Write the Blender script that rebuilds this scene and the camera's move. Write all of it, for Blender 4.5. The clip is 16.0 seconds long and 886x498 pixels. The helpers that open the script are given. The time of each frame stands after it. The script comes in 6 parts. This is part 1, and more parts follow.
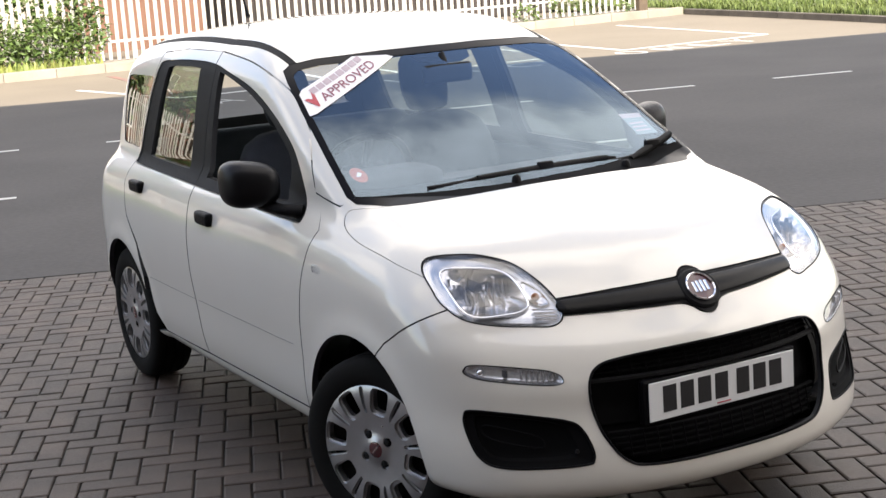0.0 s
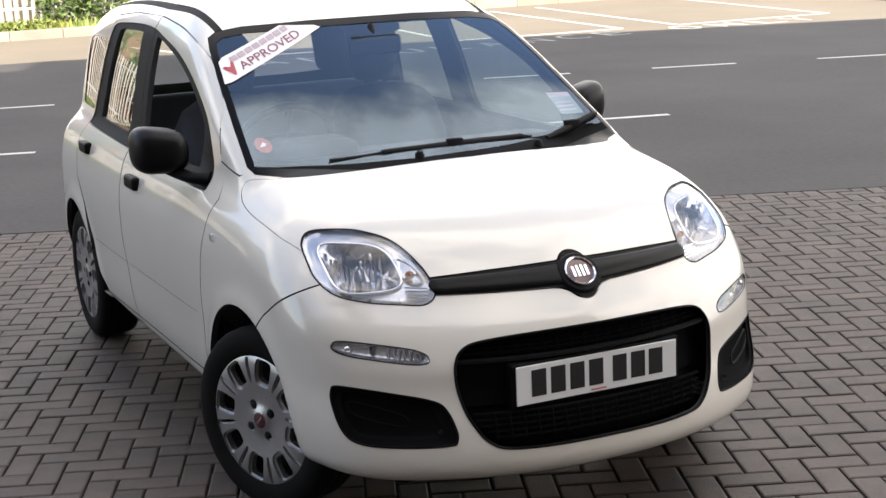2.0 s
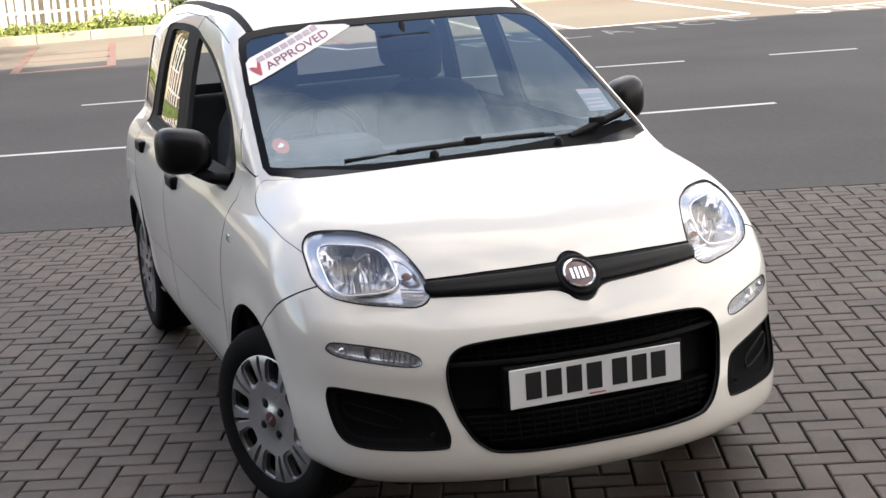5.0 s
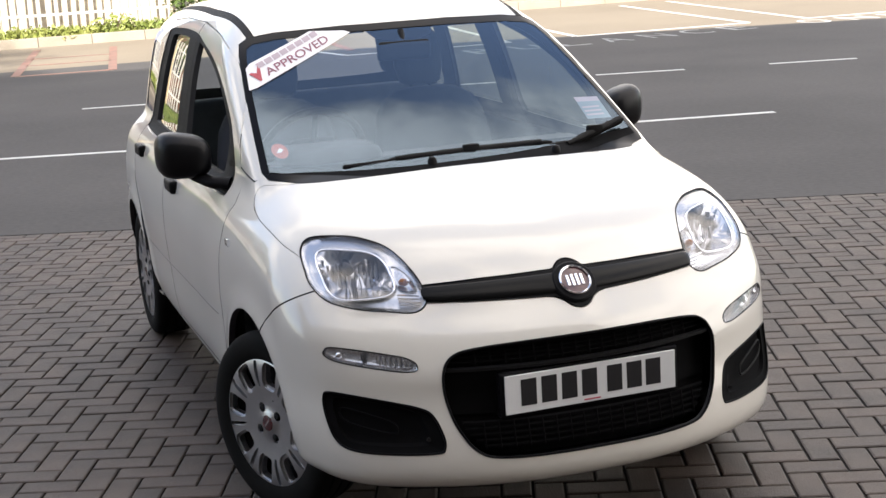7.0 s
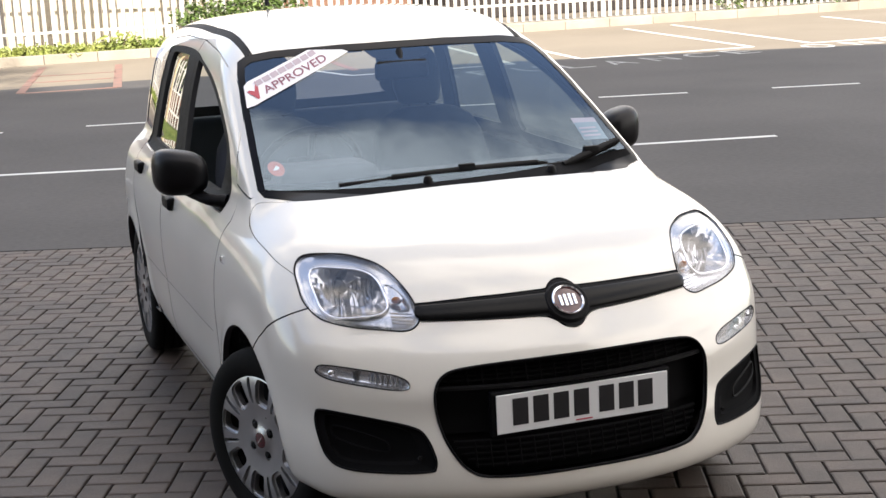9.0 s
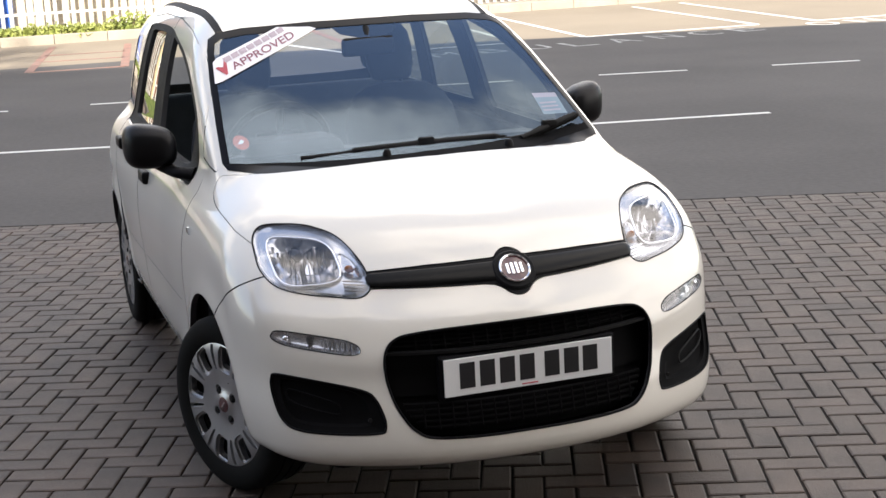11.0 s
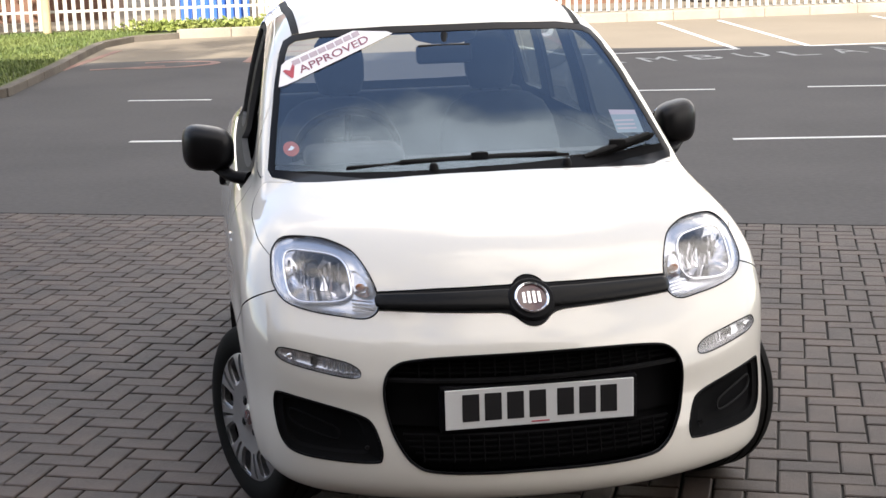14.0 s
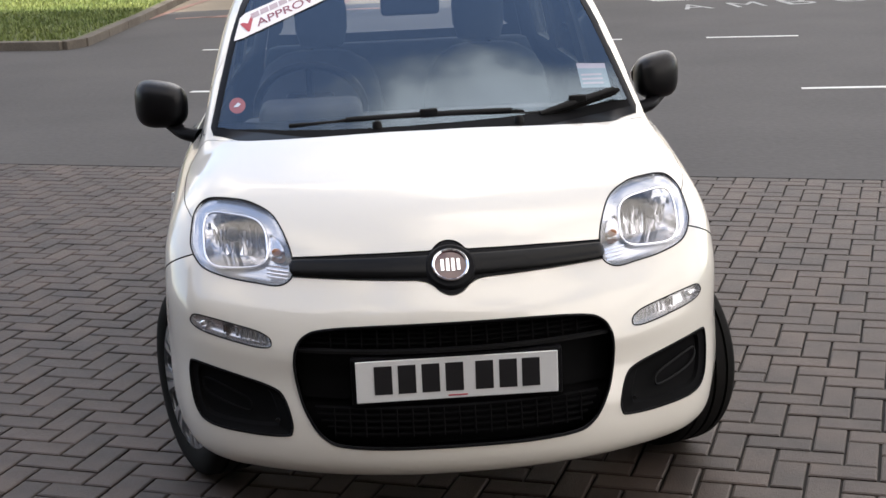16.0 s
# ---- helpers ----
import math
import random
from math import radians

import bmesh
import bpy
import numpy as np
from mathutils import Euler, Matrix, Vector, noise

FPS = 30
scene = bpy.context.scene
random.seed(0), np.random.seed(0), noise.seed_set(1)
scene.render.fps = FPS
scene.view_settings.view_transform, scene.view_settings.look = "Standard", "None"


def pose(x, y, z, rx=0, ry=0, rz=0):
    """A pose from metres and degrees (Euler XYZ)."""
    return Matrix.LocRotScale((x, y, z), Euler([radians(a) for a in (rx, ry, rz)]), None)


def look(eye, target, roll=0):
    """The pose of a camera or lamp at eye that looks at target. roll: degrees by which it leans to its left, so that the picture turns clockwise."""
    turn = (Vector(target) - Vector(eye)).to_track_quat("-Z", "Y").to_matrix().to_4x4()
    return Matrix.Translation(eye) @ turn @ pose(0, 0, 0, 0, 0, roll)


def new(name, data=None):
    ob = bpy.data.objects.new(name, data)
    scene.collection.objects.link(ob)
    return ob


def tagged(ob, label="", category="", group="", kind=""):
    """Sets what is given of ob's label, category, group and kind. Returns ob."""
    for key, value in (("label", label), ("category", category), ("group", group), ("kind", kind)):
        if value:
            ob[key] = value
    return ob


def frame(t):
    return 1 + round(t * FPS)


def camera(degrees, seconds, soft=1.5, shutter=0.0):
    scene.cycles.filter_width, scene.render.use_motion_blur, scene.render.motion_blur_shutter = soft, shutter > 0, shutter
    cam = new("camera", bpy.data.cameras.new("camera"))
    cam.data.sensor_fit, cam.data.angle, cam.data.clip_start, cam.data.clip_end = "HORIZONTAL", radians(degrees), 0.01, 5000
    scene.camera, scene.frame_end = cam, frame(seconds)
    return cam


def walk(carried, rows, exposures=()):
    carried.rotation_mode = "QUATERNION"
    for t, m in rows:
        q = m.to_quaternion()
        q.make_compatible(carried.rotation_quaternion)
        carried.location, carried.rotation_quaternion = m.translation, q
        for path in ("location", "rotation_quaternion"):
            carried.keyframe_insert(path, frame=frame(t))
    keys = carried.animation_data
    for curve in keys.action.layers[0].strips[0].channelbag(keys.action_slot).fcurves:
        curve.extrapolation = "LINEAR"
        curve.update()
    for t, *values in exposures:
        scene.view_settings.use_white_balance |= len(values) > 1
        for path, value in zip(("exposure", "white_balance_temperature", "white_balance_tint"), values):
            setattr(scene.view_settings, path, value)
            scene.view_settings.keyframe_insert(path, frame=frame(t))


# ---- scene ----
cam = camera(33.0, 16.0)
PATH = [
    (0, (-2.601, -3.233, 1.763), (-1.674, -1.505, 1.367), -4.0),
    (0.5, (-2.486, -3.235, 1.764), (-1.616, -1.483, 1.348), -5.2),
    (1, (-2.336, -3.373, 1.762), (-1.527, -1.595, 1.332), -3.8),
    (1.5, (-2.197, -3.488, 1.767), (-1.434, -1.692, 1.328), -4.0),
    (2, (-2.076, -3.47, 1.753), (-1.252, -1.7, 1.32), -2.4),
    (2.5, (-1.935, -3.464, 1.754), (-1.197, -1.656, 1.324), -2.5),
    (3, (-1.81, -3.51, 1.761), (-1.153, -1.671, 1.33), -3.0),
    (3.5, (-1.685, -3.569, 1.767), (-1.037, -1.729, 1.325), -2.5),
    (4, (-1.664, -3.612, 1.77), (-1.026, -1.766, 1.343), -3.0),
    (4.5, (-1.679, -3.598, 1.763), (-1.048, -1.749, 1.336), -3.7),
    (5, (-1.668, -3.611, 1.768), (-1.032, -1.767, 1.328), -3.7),
    (7.5, (-1.669, -3.64, 1.773), (-1.033, -1.792, 1.348), -2.9),
    (8, (-1.643, -3.644, 1.765), (-1.009, -1.79, 1.362), -2.6),
    (10.5, (-1.643, -3.782, 1.769), (-1.015, -1.93, 1.351), -3.1),
    (11, (-1.506, -3.86, 1.76), (-0.898, -2.004, 1.33), -2.9),
    (11.5, (-1.44, -3.806, 1.76), (-0.873, -1.932, 1.352), -2.1),
    (12, (-1.356, -3.738, 1.761), (-0.82, -1.858, 1.341), -2.3),
    (12.5, (-1.272, -3.737, 1.756), (-0.799, -1.84, 1.333), -3.5),
    (13, (-1.106, -3.789, 1.763), (-0.705, -1.879, 1.324), -1.5),
    (13.5, (-0.954, -3.834, 1.769), (-0.621, -1.91, 1.336), -1.8),
    (14, (-0.812, -3.788, 1.755), (-0.526, -1.854, 1.335), -1.7),
    (14.5, (-0.635, -3.755, 1.758), (-0.404, -1.812, 1.347), -2.1),
    (15, (-0.433, -3.744, 1.756), (-0.291, -1.794, 1.333), -0.9),
    (15.5, (-0.272, -3.737, 1.752), (-0.166, -1.79, 1.307), -2.8),
    (16, (-0.242, -3.639, 1.738), (-0.125, -1.702, 1.254), -2.5),
]
walk(cam, [(t, look(eye, target, roll)) for t, eye, target, roll in PATH],
     [(0.0, 1.40, 6480, 12), (16.0, 1.40, 6480, 12)])


# ---- world, sun, exposure ----
SUN_EL, SUN_AZ = 33.0, 17.0
world = bpy.data.worlds.new("sky")
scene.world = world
world.use_nodes = True
wn, wl = world.node_tree.nodes, world.node_tree.links
sky = wn.new("ShaderNodeTexSky")
sky.sky_type, sky.sun_disc = "NISHITA", False
sky.sun_elevation, sky.sun_rotation = radians(SUN_EL), radians(180 + SUN_AZ)
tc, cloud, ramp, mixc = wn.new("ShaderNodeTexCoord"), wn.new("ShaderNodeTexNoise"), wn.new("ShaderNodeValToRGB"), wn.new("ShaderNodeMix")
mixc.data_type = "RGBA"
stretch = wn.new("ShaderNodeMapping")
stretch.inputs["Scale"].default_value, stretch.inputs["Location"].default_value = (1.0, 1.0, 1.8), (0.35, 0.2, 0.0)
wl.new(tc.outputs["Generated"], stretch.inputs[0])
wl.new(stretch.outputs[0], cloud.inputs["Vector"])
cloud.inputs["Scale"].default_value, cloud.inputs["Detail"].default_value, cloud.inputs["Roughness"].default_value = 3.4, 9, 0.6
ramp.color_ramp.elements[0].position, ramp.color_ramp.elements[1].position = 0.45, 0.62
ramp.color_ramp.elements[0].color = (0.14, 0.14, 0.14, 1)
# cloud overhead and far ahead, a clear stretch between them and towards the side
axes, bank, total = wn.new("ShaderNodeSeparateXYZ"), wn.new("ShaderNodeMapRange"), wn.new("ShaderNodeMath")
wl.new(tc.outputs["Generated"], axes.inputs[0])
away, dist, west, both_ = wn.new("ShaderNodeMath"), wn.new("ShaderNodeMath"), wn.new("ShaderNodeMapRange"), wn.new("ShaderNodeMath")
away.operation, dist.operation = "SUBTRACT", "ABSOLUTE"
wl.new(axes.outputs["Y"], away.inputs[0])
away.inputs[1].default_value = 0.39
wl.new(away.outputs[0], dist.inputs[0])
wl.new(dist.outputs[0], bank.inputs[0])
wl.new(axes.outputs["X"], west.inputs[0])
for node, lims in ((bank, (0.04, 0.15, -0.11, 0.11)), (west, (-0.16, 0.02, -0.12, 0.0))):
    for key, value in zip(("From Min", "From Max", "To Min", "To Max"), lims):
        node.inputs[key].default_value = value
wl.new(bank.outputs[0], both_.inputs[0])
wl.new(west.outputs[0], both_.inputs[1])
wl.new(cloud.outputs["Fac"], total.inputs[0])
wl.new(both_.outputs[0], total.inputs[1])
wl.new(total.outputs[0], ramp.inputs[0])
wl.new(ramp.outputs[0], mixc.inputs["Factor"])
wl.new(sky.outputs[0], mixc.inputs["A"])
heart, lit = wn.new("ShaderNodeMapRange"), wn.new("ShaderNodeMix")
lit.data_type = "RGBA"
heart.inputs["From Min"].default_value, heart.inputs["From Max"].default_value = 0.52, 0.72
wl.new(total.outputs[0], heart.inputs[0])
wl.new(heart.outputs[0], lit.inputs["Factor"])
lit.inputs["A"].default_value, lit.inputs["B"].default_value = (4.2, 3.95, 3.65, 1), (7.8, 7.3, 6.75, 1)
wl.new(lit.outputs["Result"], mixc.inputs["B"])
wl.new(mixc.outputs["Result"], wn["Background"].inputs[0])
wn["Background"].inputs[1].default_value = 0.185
sun = new("sun", bpy.data.lights.new("sun", "SUN"))
sun.data.energy, sun.data.angle, sun.data.color = 5.0, radians(0.5), (1.0, 0.93, 0.82)
sun.matrix_world = look((-40 * math.sin(radians(SUN_AZ)), -40 * math.cos(radians(SUN_AZ)), 40 * math.tan(radians(SUN_EL))), (0, 0, 0))


# ---- materials ----
def material(name, col, rough=0.5, metal=0.0, col2=None, scale=8.0, fine=120.0, bump=0.0, coat=0.0, rough_var=0.0, per_object=0.0, spec=0.5, tight=0.17):
    """Principled surface: two scales of noise between col and col2, fine relief, optional clear coat and per-object tone."""
    m = bpy.data.materials.new(name)
    m.use_nodes = True
    n, l = m.node_tree.nodes, m.node_tree.links
    b = n["Principled BSDF"]
    b.inputs["Base Color"].default_value, b.inputs["Roughness"].default_value = (*col, 1), rough
    b.inputs["Metallic"].default_value, b.inputs["Coat Weight"].default_value = metal, coat
    b.inputs["Coat IOR"].default_value = 1.62
    b.inputs["Coat Roughness"].default_value, b.inputs["Specular IOR Level"].default_value = 0.03, spec
    pos = n.new("ShaderNodeTexCoord")
    big, small = n.new("ShaderNodeTexNoise"), n.new("ShaderNodeTexNoise")
    for t, s in ((big, scale), (small, fine)):
        t.inputs["Scale"].default_value, t.inputs["Detail"].default_value = s, 4
        l.new(pos.outputs["Object"], t.inputs["Vector"])
    last = None
    if col2:
        mx, ad = n.new("ShaderNodeMix"), n.new("ShaderNodeMath")
        mx.data_type, ad.operation = "RGBA", "MULTIPLY_ADD"
        l.new(big.outputs["Fac"], ad.inputs[0])
        ad.inputs[1].default_value = 0.6
        half = n.new("ShaderNodeMath")
        half.operation = "MULTIPLY"
        half.inputs[1].default_value = 0.4
        l.new(small.outputs["Fac"], half.inputs[0])
        l.new(half.outputs[0], ad.inputs[2])
        spread = n.new("ShaderNodeMapRange")
        spread.inputs["From Min"].default_value, spread.inputs["From Max"].default_value = 0.5 - tight, 0.5 + tight
        l.new(ad.outputs[0], spread.inputs[0])
        l.new(spread.outputs[0], mx.inputs["Factor"])
        mx.inputs["A"].default_value, mx.inputs["B"].default_value = (*col, 1), (*col2, 1)
        last = mx.outputs["Result"]
    if per_object:
        info, sc, mu = n.new("ShaderNodeObjectInfo"), n.new("ShaderNodeMapRange"), n.new("ShaderNodeMix")
        geo, tone = n.new("ShaderNodeNewGeometry"), n.new("ShaderNodeMath")
        tone.operation = "ADD"
        l.new(info.outputs["Random"], tone.inputs[0])
        l.new(geo.outputs["Random Per Island"], tone.inputs[1])
        fr = n.new("ShaderNodeMath")
        fr.operation = "FRACT"
        l.new(tone.outputs[0], fr.inputs[0])
        sc.inputs["To Min"].default_value, sc.inputs["To Max"].default_value = 1 - per_object, 1 + per_object
        l.new(fr.outputs[0], sc.inputs[0])
        mu.data_type, mu.blend_type = "RGBA", "MULTIPLY"
        mu.inputs["Factor"].default_value = 1
        if last:
            l.new(last, mu.inputs["A"])
        else:
            mu.inputs["A"].default_value = (*col, 1)
        l.new(sc.outputs[0], mu.inputs["B"])
        last = mu.outputs["Result"]
    if last:
        l.new(last, b.inputs["Base Color"])
    if bump:
        bp = n.new("ShaderNodeBump")
        bp.inputs["Strength"].default_value, bp.inputs["Distance"].default_value = bump, 0.004
        l.new(small.outputs["Fac"], bp.inputs["Height"])
        l.new(bp.outputs[0], b.inputs["Normal"])
    if rough_var:
        rv = n.new("ShaderNodeMapRange")
        rv.inputs["To Min"].default_value, rv.inputs["To Max"].default_value = rough - rough_var, rough + rough_var
        l.new(big.outputs["Fac"], rv.inputs[0])
        l.new(rv.outputs[0], b.inputs["Roughness"])
    return m


def glass(name, tint, gloss=1.0, rough=0.0, shine=(0.8, 0.8, 0.8)):
    """A thin clear pane: it lets light straight through, tinted, and mirrors by Fresnel."""
    m = bpy.data.materials.new(name)
    m.use_nodes = True
    n, l = m.node_tree.nodes, m.node_tree.links
    n.remove(n["Principled BSDF"])
    tr, gl, fr, mx = n.new("ShaderNodeBsdfTransparent"), n.new("ShaderNodeBsdfGlossy"), n.new("ShaderNodeLayerWeight"), n.new("ShaderNodeMixShader")
    tr.inputs[0].default_value, gl.inputs["Roughness"].default_value = (*tint, 1), rough
    gl.inputs["Color"].default_value = (*shine, 1)
    fr.inputs["Blend"].default_value = 0.5
    power, mul = n.new("ShaderNodeMath"), n.new("ShaderNodeMath")
    power.operation, mul.operation = "POWER", "MULTIPLY_ADD"
    mul.use_clamp = True
    power.inputs[1].default_value, mul.inputs[1].default_value, mul.inputs[2].default_value = 5.0, 0.96 * gloss, 0.04 * gloss
    l.new(fr.outputs["Facing"], power.inputs[0])
    l.new(power.outputs[0], mul.inputs[0])
    l.new(mul.outputs[0], mx.inputs[0])
    l.new(tr.outputs[0], mx.inputs[1])
    l.new(gl.outputs[0], mx.inputs[2])
    l.new(mx.outputs[0], n["Material Output"].inputs[0])
    return m


PAINT = material("white_paint", (0.66, 0.635, 0.58), 0.38, col2=(0.63, 0.605, 0.55), scale=1.5, fine=900, coat=1.0, rough_var=0.03)
BLACK = material("black_plastic", (0.004, 0.004, 0.0045), 0.6, col2=(0.007, 0.007, 0.0075), scale=6, fine=1500, bump=0.15, spec=0.16)
GRAIN = material("grained_plastic", (0.004, 0.004, 0.005), 0.4, col2=(0.006, 0.006, 0.007), scale=9, fine=2200, bump=0.3, spec=0.08)
SATIN = material("satin_black", (0.003, 0.003, 0.0033), 0.24, col2=(0.0045, 0.0045, 0.005), scale=9, fine=1800, bump=0.06, spec=0.13)
TRIM = material("dark_trim", (0.030, 0.031, 0.036), 0.75, col2=(0.043, 0.044, 0.050), scale=7, fine=400)
FABRIC = material("seat_fabric", (0.048, 0.054, 0.070), 0.95, col2=(0.066, 0.073, 0.092), scale=12, fine=700, bump=0.4)
RUBBER = material("rubber", (0.005, 0.005, 0.005), 0.8, col2=(0.009, 0.0085, 0.008), scale=9, fine=300, bump=0.2, spec=0.1)
SILVER = material("silver_paint", (0.48, 0.48, 0.49), 0.3, metal=0.85, col2=(0.38, 0.38, 0.39), scale=14, fine=600, rough_var=0.06)
CHROME = material("chrome", (0.88, 0.88, 0.9), 0.09, metal=1.0, rough_var=0.03)
LAMPCHROME = material("lamp_reflector", (0.56, 0.57, 0.59), 0.24, metal=0.92, col2=(0.48, 0.49, 0.51), scale=20, fine=80, rough_var=0.05)
MAROON = material("maroon_enamel", (0.06, 0.007, 0.011), 0.25, coat=0.6)
AMBER = material("amber_bulb", (0.26, 0.10, 0.04), 0.3)
PLATE = material("plate_white", (0.72, 0.73, 0.74), 0.35, col2=(0.66, 0.67, 0.68), scale=8, fine=400)
INK = material("plate_black", (0.012, 0.012, 0.014), 0.4)
DAYBOWL = material("day_lamp_bowl", (0.84, 0.84, 0.85), 0.26, metal=0.8, col2=(0.62, 0.62, 0.63), scale=40, fine=90)
FRIT = material("ceramic_border", (0.003, 0.0035, 0.005), 0.3, col2=(0.005, 0.005, 0.007), scale=9, fine=300, spec=0.05)
MIRRORCASE = material("mirror_case", (0.003, 0.003, 0.004), 0.32, col2=(0.005, 0.005, 0.006), scale=9, fine=2200, bump=0.1, spec=0.2)
MATT = material("matt_black_plastic", (0.003, 0.003, 0.0033), 0.8, col2=(0.005, 0.005, 0.0055), scale=8, fine=900, spec=0.06)
REFLECT = material("lamp_bowl", (0.74, 0.74, 0.75), 0.16, metal=1.0, col2=(0.30, 0.30, 0.31), scale=38, fine=90, rough_var=0.05)
PAPER = material("white_vinyl", (0.82, 0.81, 0.83), 0.5)
REDINK = material("red_ink", (0.42, 0.05, 0.07), 0.5)
PLUMINK = material("plum_ink", (0.24, 0.07, 0.11), 0.5)
GREYINK = material("grey_ink", (0.46, 0.38, 0.42), 0.5)
ORANGEINK = material("orange_red_vinyl", (0.42, 0.09, 0.055), 0.5)
BLUEINK = material("pale_blue_vinyl", (0.24, 0.30, 0.33), 0.5)
SCREEN = glass("windscreen_glass", (0.88, 0.92, 0.94), 2.8, shine=(0.62, 0.79, 0.98))
PANE = glass("side_glass", (0.66, 0.73, 0.64), 1.9)
LENS = glass("lamp_lens", (0.94, 0.95, 0.98), 2.4)
MIRROR = material("mirror_glass", (0.9, 0.9, 0.92), 0.02, metal=1.0)


# ---- the car's skin, as smooth curves along its length, height and width ----
def smooth_curve(knots, n=4000):
    """A dense table of a smooth curve through (position, value) knots."""
    kx, ky = np.array([k[0] for k in knots]), np.array([k[1] for k in knots])
    h, s = np.diff(kx), np.diff(ky) / np.diff(kx)
    m = np.concatenate(([s[0]], (s[:-1] * h[1:] + s[1:] * h[:-1]) / (h[1:] + h[:-1]), [s[-1]]))
    x = np.linspace(kx[0], kx[-1], n)
    i = np.clip(np.searchsorted(kx, x) - 1, 0, len(h) - 1)
    t, hh = (x - kx[i]) / h[i], h[i]
    return x, ((2 * t**3 - 3 * t**2 + 1) * ky[i] + (t**3 - 2 * t**2 + t) * hh * m[i]
               + (3 * t**2 - 2 * t**3) * ky[i + 1] + (t**3 - t**2) * hh * m[i + 1])


def smax(a, b, k):
    h = np.clip(k - np.abs(a - b), 0, None) / k
    return np.maximum(a, b) + h * h * k * 0.25


AXLE_F, AXLE_R, HUB_Z, TYRE_R = 0.735, 3.04, 0.287, 0.287
NOSE = smooth_curve(((0.15, -0.01), (0.22, -0.055), (0.30, -0.072), (0.38, -0.062), (0.48, -0.035), (0.58, -0.022), (0.66, 0.0), (0.72, 0.042),
        (0.78, 0.082), (0.84, 0.13), (0.92, 0.2), (1.2, 0.5)))
BONNET = smooth_curve(((-0.1, 0.70), (0.08, 0.80), (0.14, 0.838), (0.22, 0.875), (0.35, 0.918), (0.5, 0.956), (0.7, 1.0), (0.88, 1.034), (1.2, 1.09), (3.0, 1.09), (3.7, 1.05)))
SIDE = smooth_curve(((0.15, 0.70), (0.24, 0.765), (0.32, 0.790), (0.5, 0.808), (0.65, 0.816), (0.80, 0.806), (0.90, 0.778), (0.97, 0.735), (1.1, 0.66)))
TAPER = smooth_curve(((-0.1, 0.930), (0.4, 0.950), (0.8, 0.975), (1.2, 0.997), (1.6, 1.0), (2.6, 1.0), (3.1, 0.985), (3.7, 0.955)))
CABIN = smooth_curve(((0.8, 0.755), (0.95, 0.722), (1.1, 0.690), (1.25, 0.652), (1.38, 0.607), (1.46, 0.568), (1.6, 0.49)))
CABTAPER = smooth_curve(((0.8, 0.97), (1.5, 0.995), (2.2, 1.0), (2.9, 0.985), (3.6, 0.92)))
ROOF = smooth_curve(((1.0, 1.35), (1.5, 1.455), (1.7, 1.481), (2.0, 1.512), (2.4, 1.522), (2.8, 1.508), (3.2, 1.472), (3.6, 1.40)))


def body(p):
    """Signed size of the car's outer skin at points p, below zero inside."""
    x, y, z = np.abs(p[..., 0]), p[..., 1], p[..., 2]
    w = np.interp(z, *SIDE) * np.interp(y, *TAPER)
    for ya in (AXLE_F, AXLE_R):
        r = np.hypot(y - ya, z - HUB_Z)
        w = w + 0.012 * np.exp(-((r - 0.345) / 0.055) ** 2)
    side = (x - w) / 1.03
    # the bumper is flatter across its middle than the edge of the bonnet above it
    t = np.clip((z - 0.53) / 0.18, 0, 1)
    t = t * t * (3 - 2 * t)
    xx = x**2 + 0.03**2
    nose = (np.interp(z, *NOSE) + t * 0.47 * xx**0.8 + (1 - t) * 0.594 * xx**1.155 - y) / 1.15
    rear = (y - 3.58 + 0.10 * x**2 + 0.14 * np.clip(z - 0.9, 0, 1) ** 1.5 + 0.25 * np.clip(0.45 - z, 0, 1)) / 1.02
    top = (z - np.interp(y, *BONNET) + 0.125 * x**2) / 1.04
    low = smax(smax(smax(side, nose, 0.13), rear, 0.22), 0.232 - z, 0.06)
    low = smax(low, top, 0.14)
    cab = (x - np.interp(z, *CABIN) * np.interp(y, *CABTAPER)) / 1.06
    screen = (-0.77 + 1.66 * z - 0.02 * np.sin((z - 1.03) * 7) + (0.11 + 0.7 * np.clip(z - 1.0, 0, 1)) * x**2 - y) / 1.94
    back = (y - 3.57 + 0.16 * x**2 + 0.14 * np.clip(z - 0.9, 0, 1) ** 1.5) / 1.02
    lid = (z - np.interp(y, *ROOF) + 0.11 * x**2 + 0.35 * x**6) / 1.02
    cabin = smax(smax(smax(cab, screen, 0.07), back, 0.15), lid, 0.11)
    cabin = np.maximum(cabin, 0.88 - z)
    return -smax(-low, -cabin, 0.02)


# ---- mesh helpers ----
def part(name, bm, mat, parent=None, label="", smooth=0.0, mats=None):
    """Links a bmesh or mesh as one object under a thing or a part. smooth: angle in degrees under which edges are soft."""
    if isinstance(bm, bmesh.types.BMesh):
        me = bpy.data.meshes.new(name)
        bm.to_mesh(me)
        bm.free()
    else:
        me = bm
    for m in mats or [mat]:
        me.materials.append(m)
    if smooth:
        me.polygons.foreach_set("use_smooth", [True] * len(me.polygons))
        me.set_sharp_from_angle(angle=radians(smooth))
    ob = new(name, me)
    ob.parent = parent
    return tagged(ob, label)


def thing(name, label, category, group="", kind="", at=None):
    ob = new(name)
    ob.empty_display_size = 0.1
    if at is not None:
        ob.matrix_world = at
    return tagged(ob, label, category, group, kind)


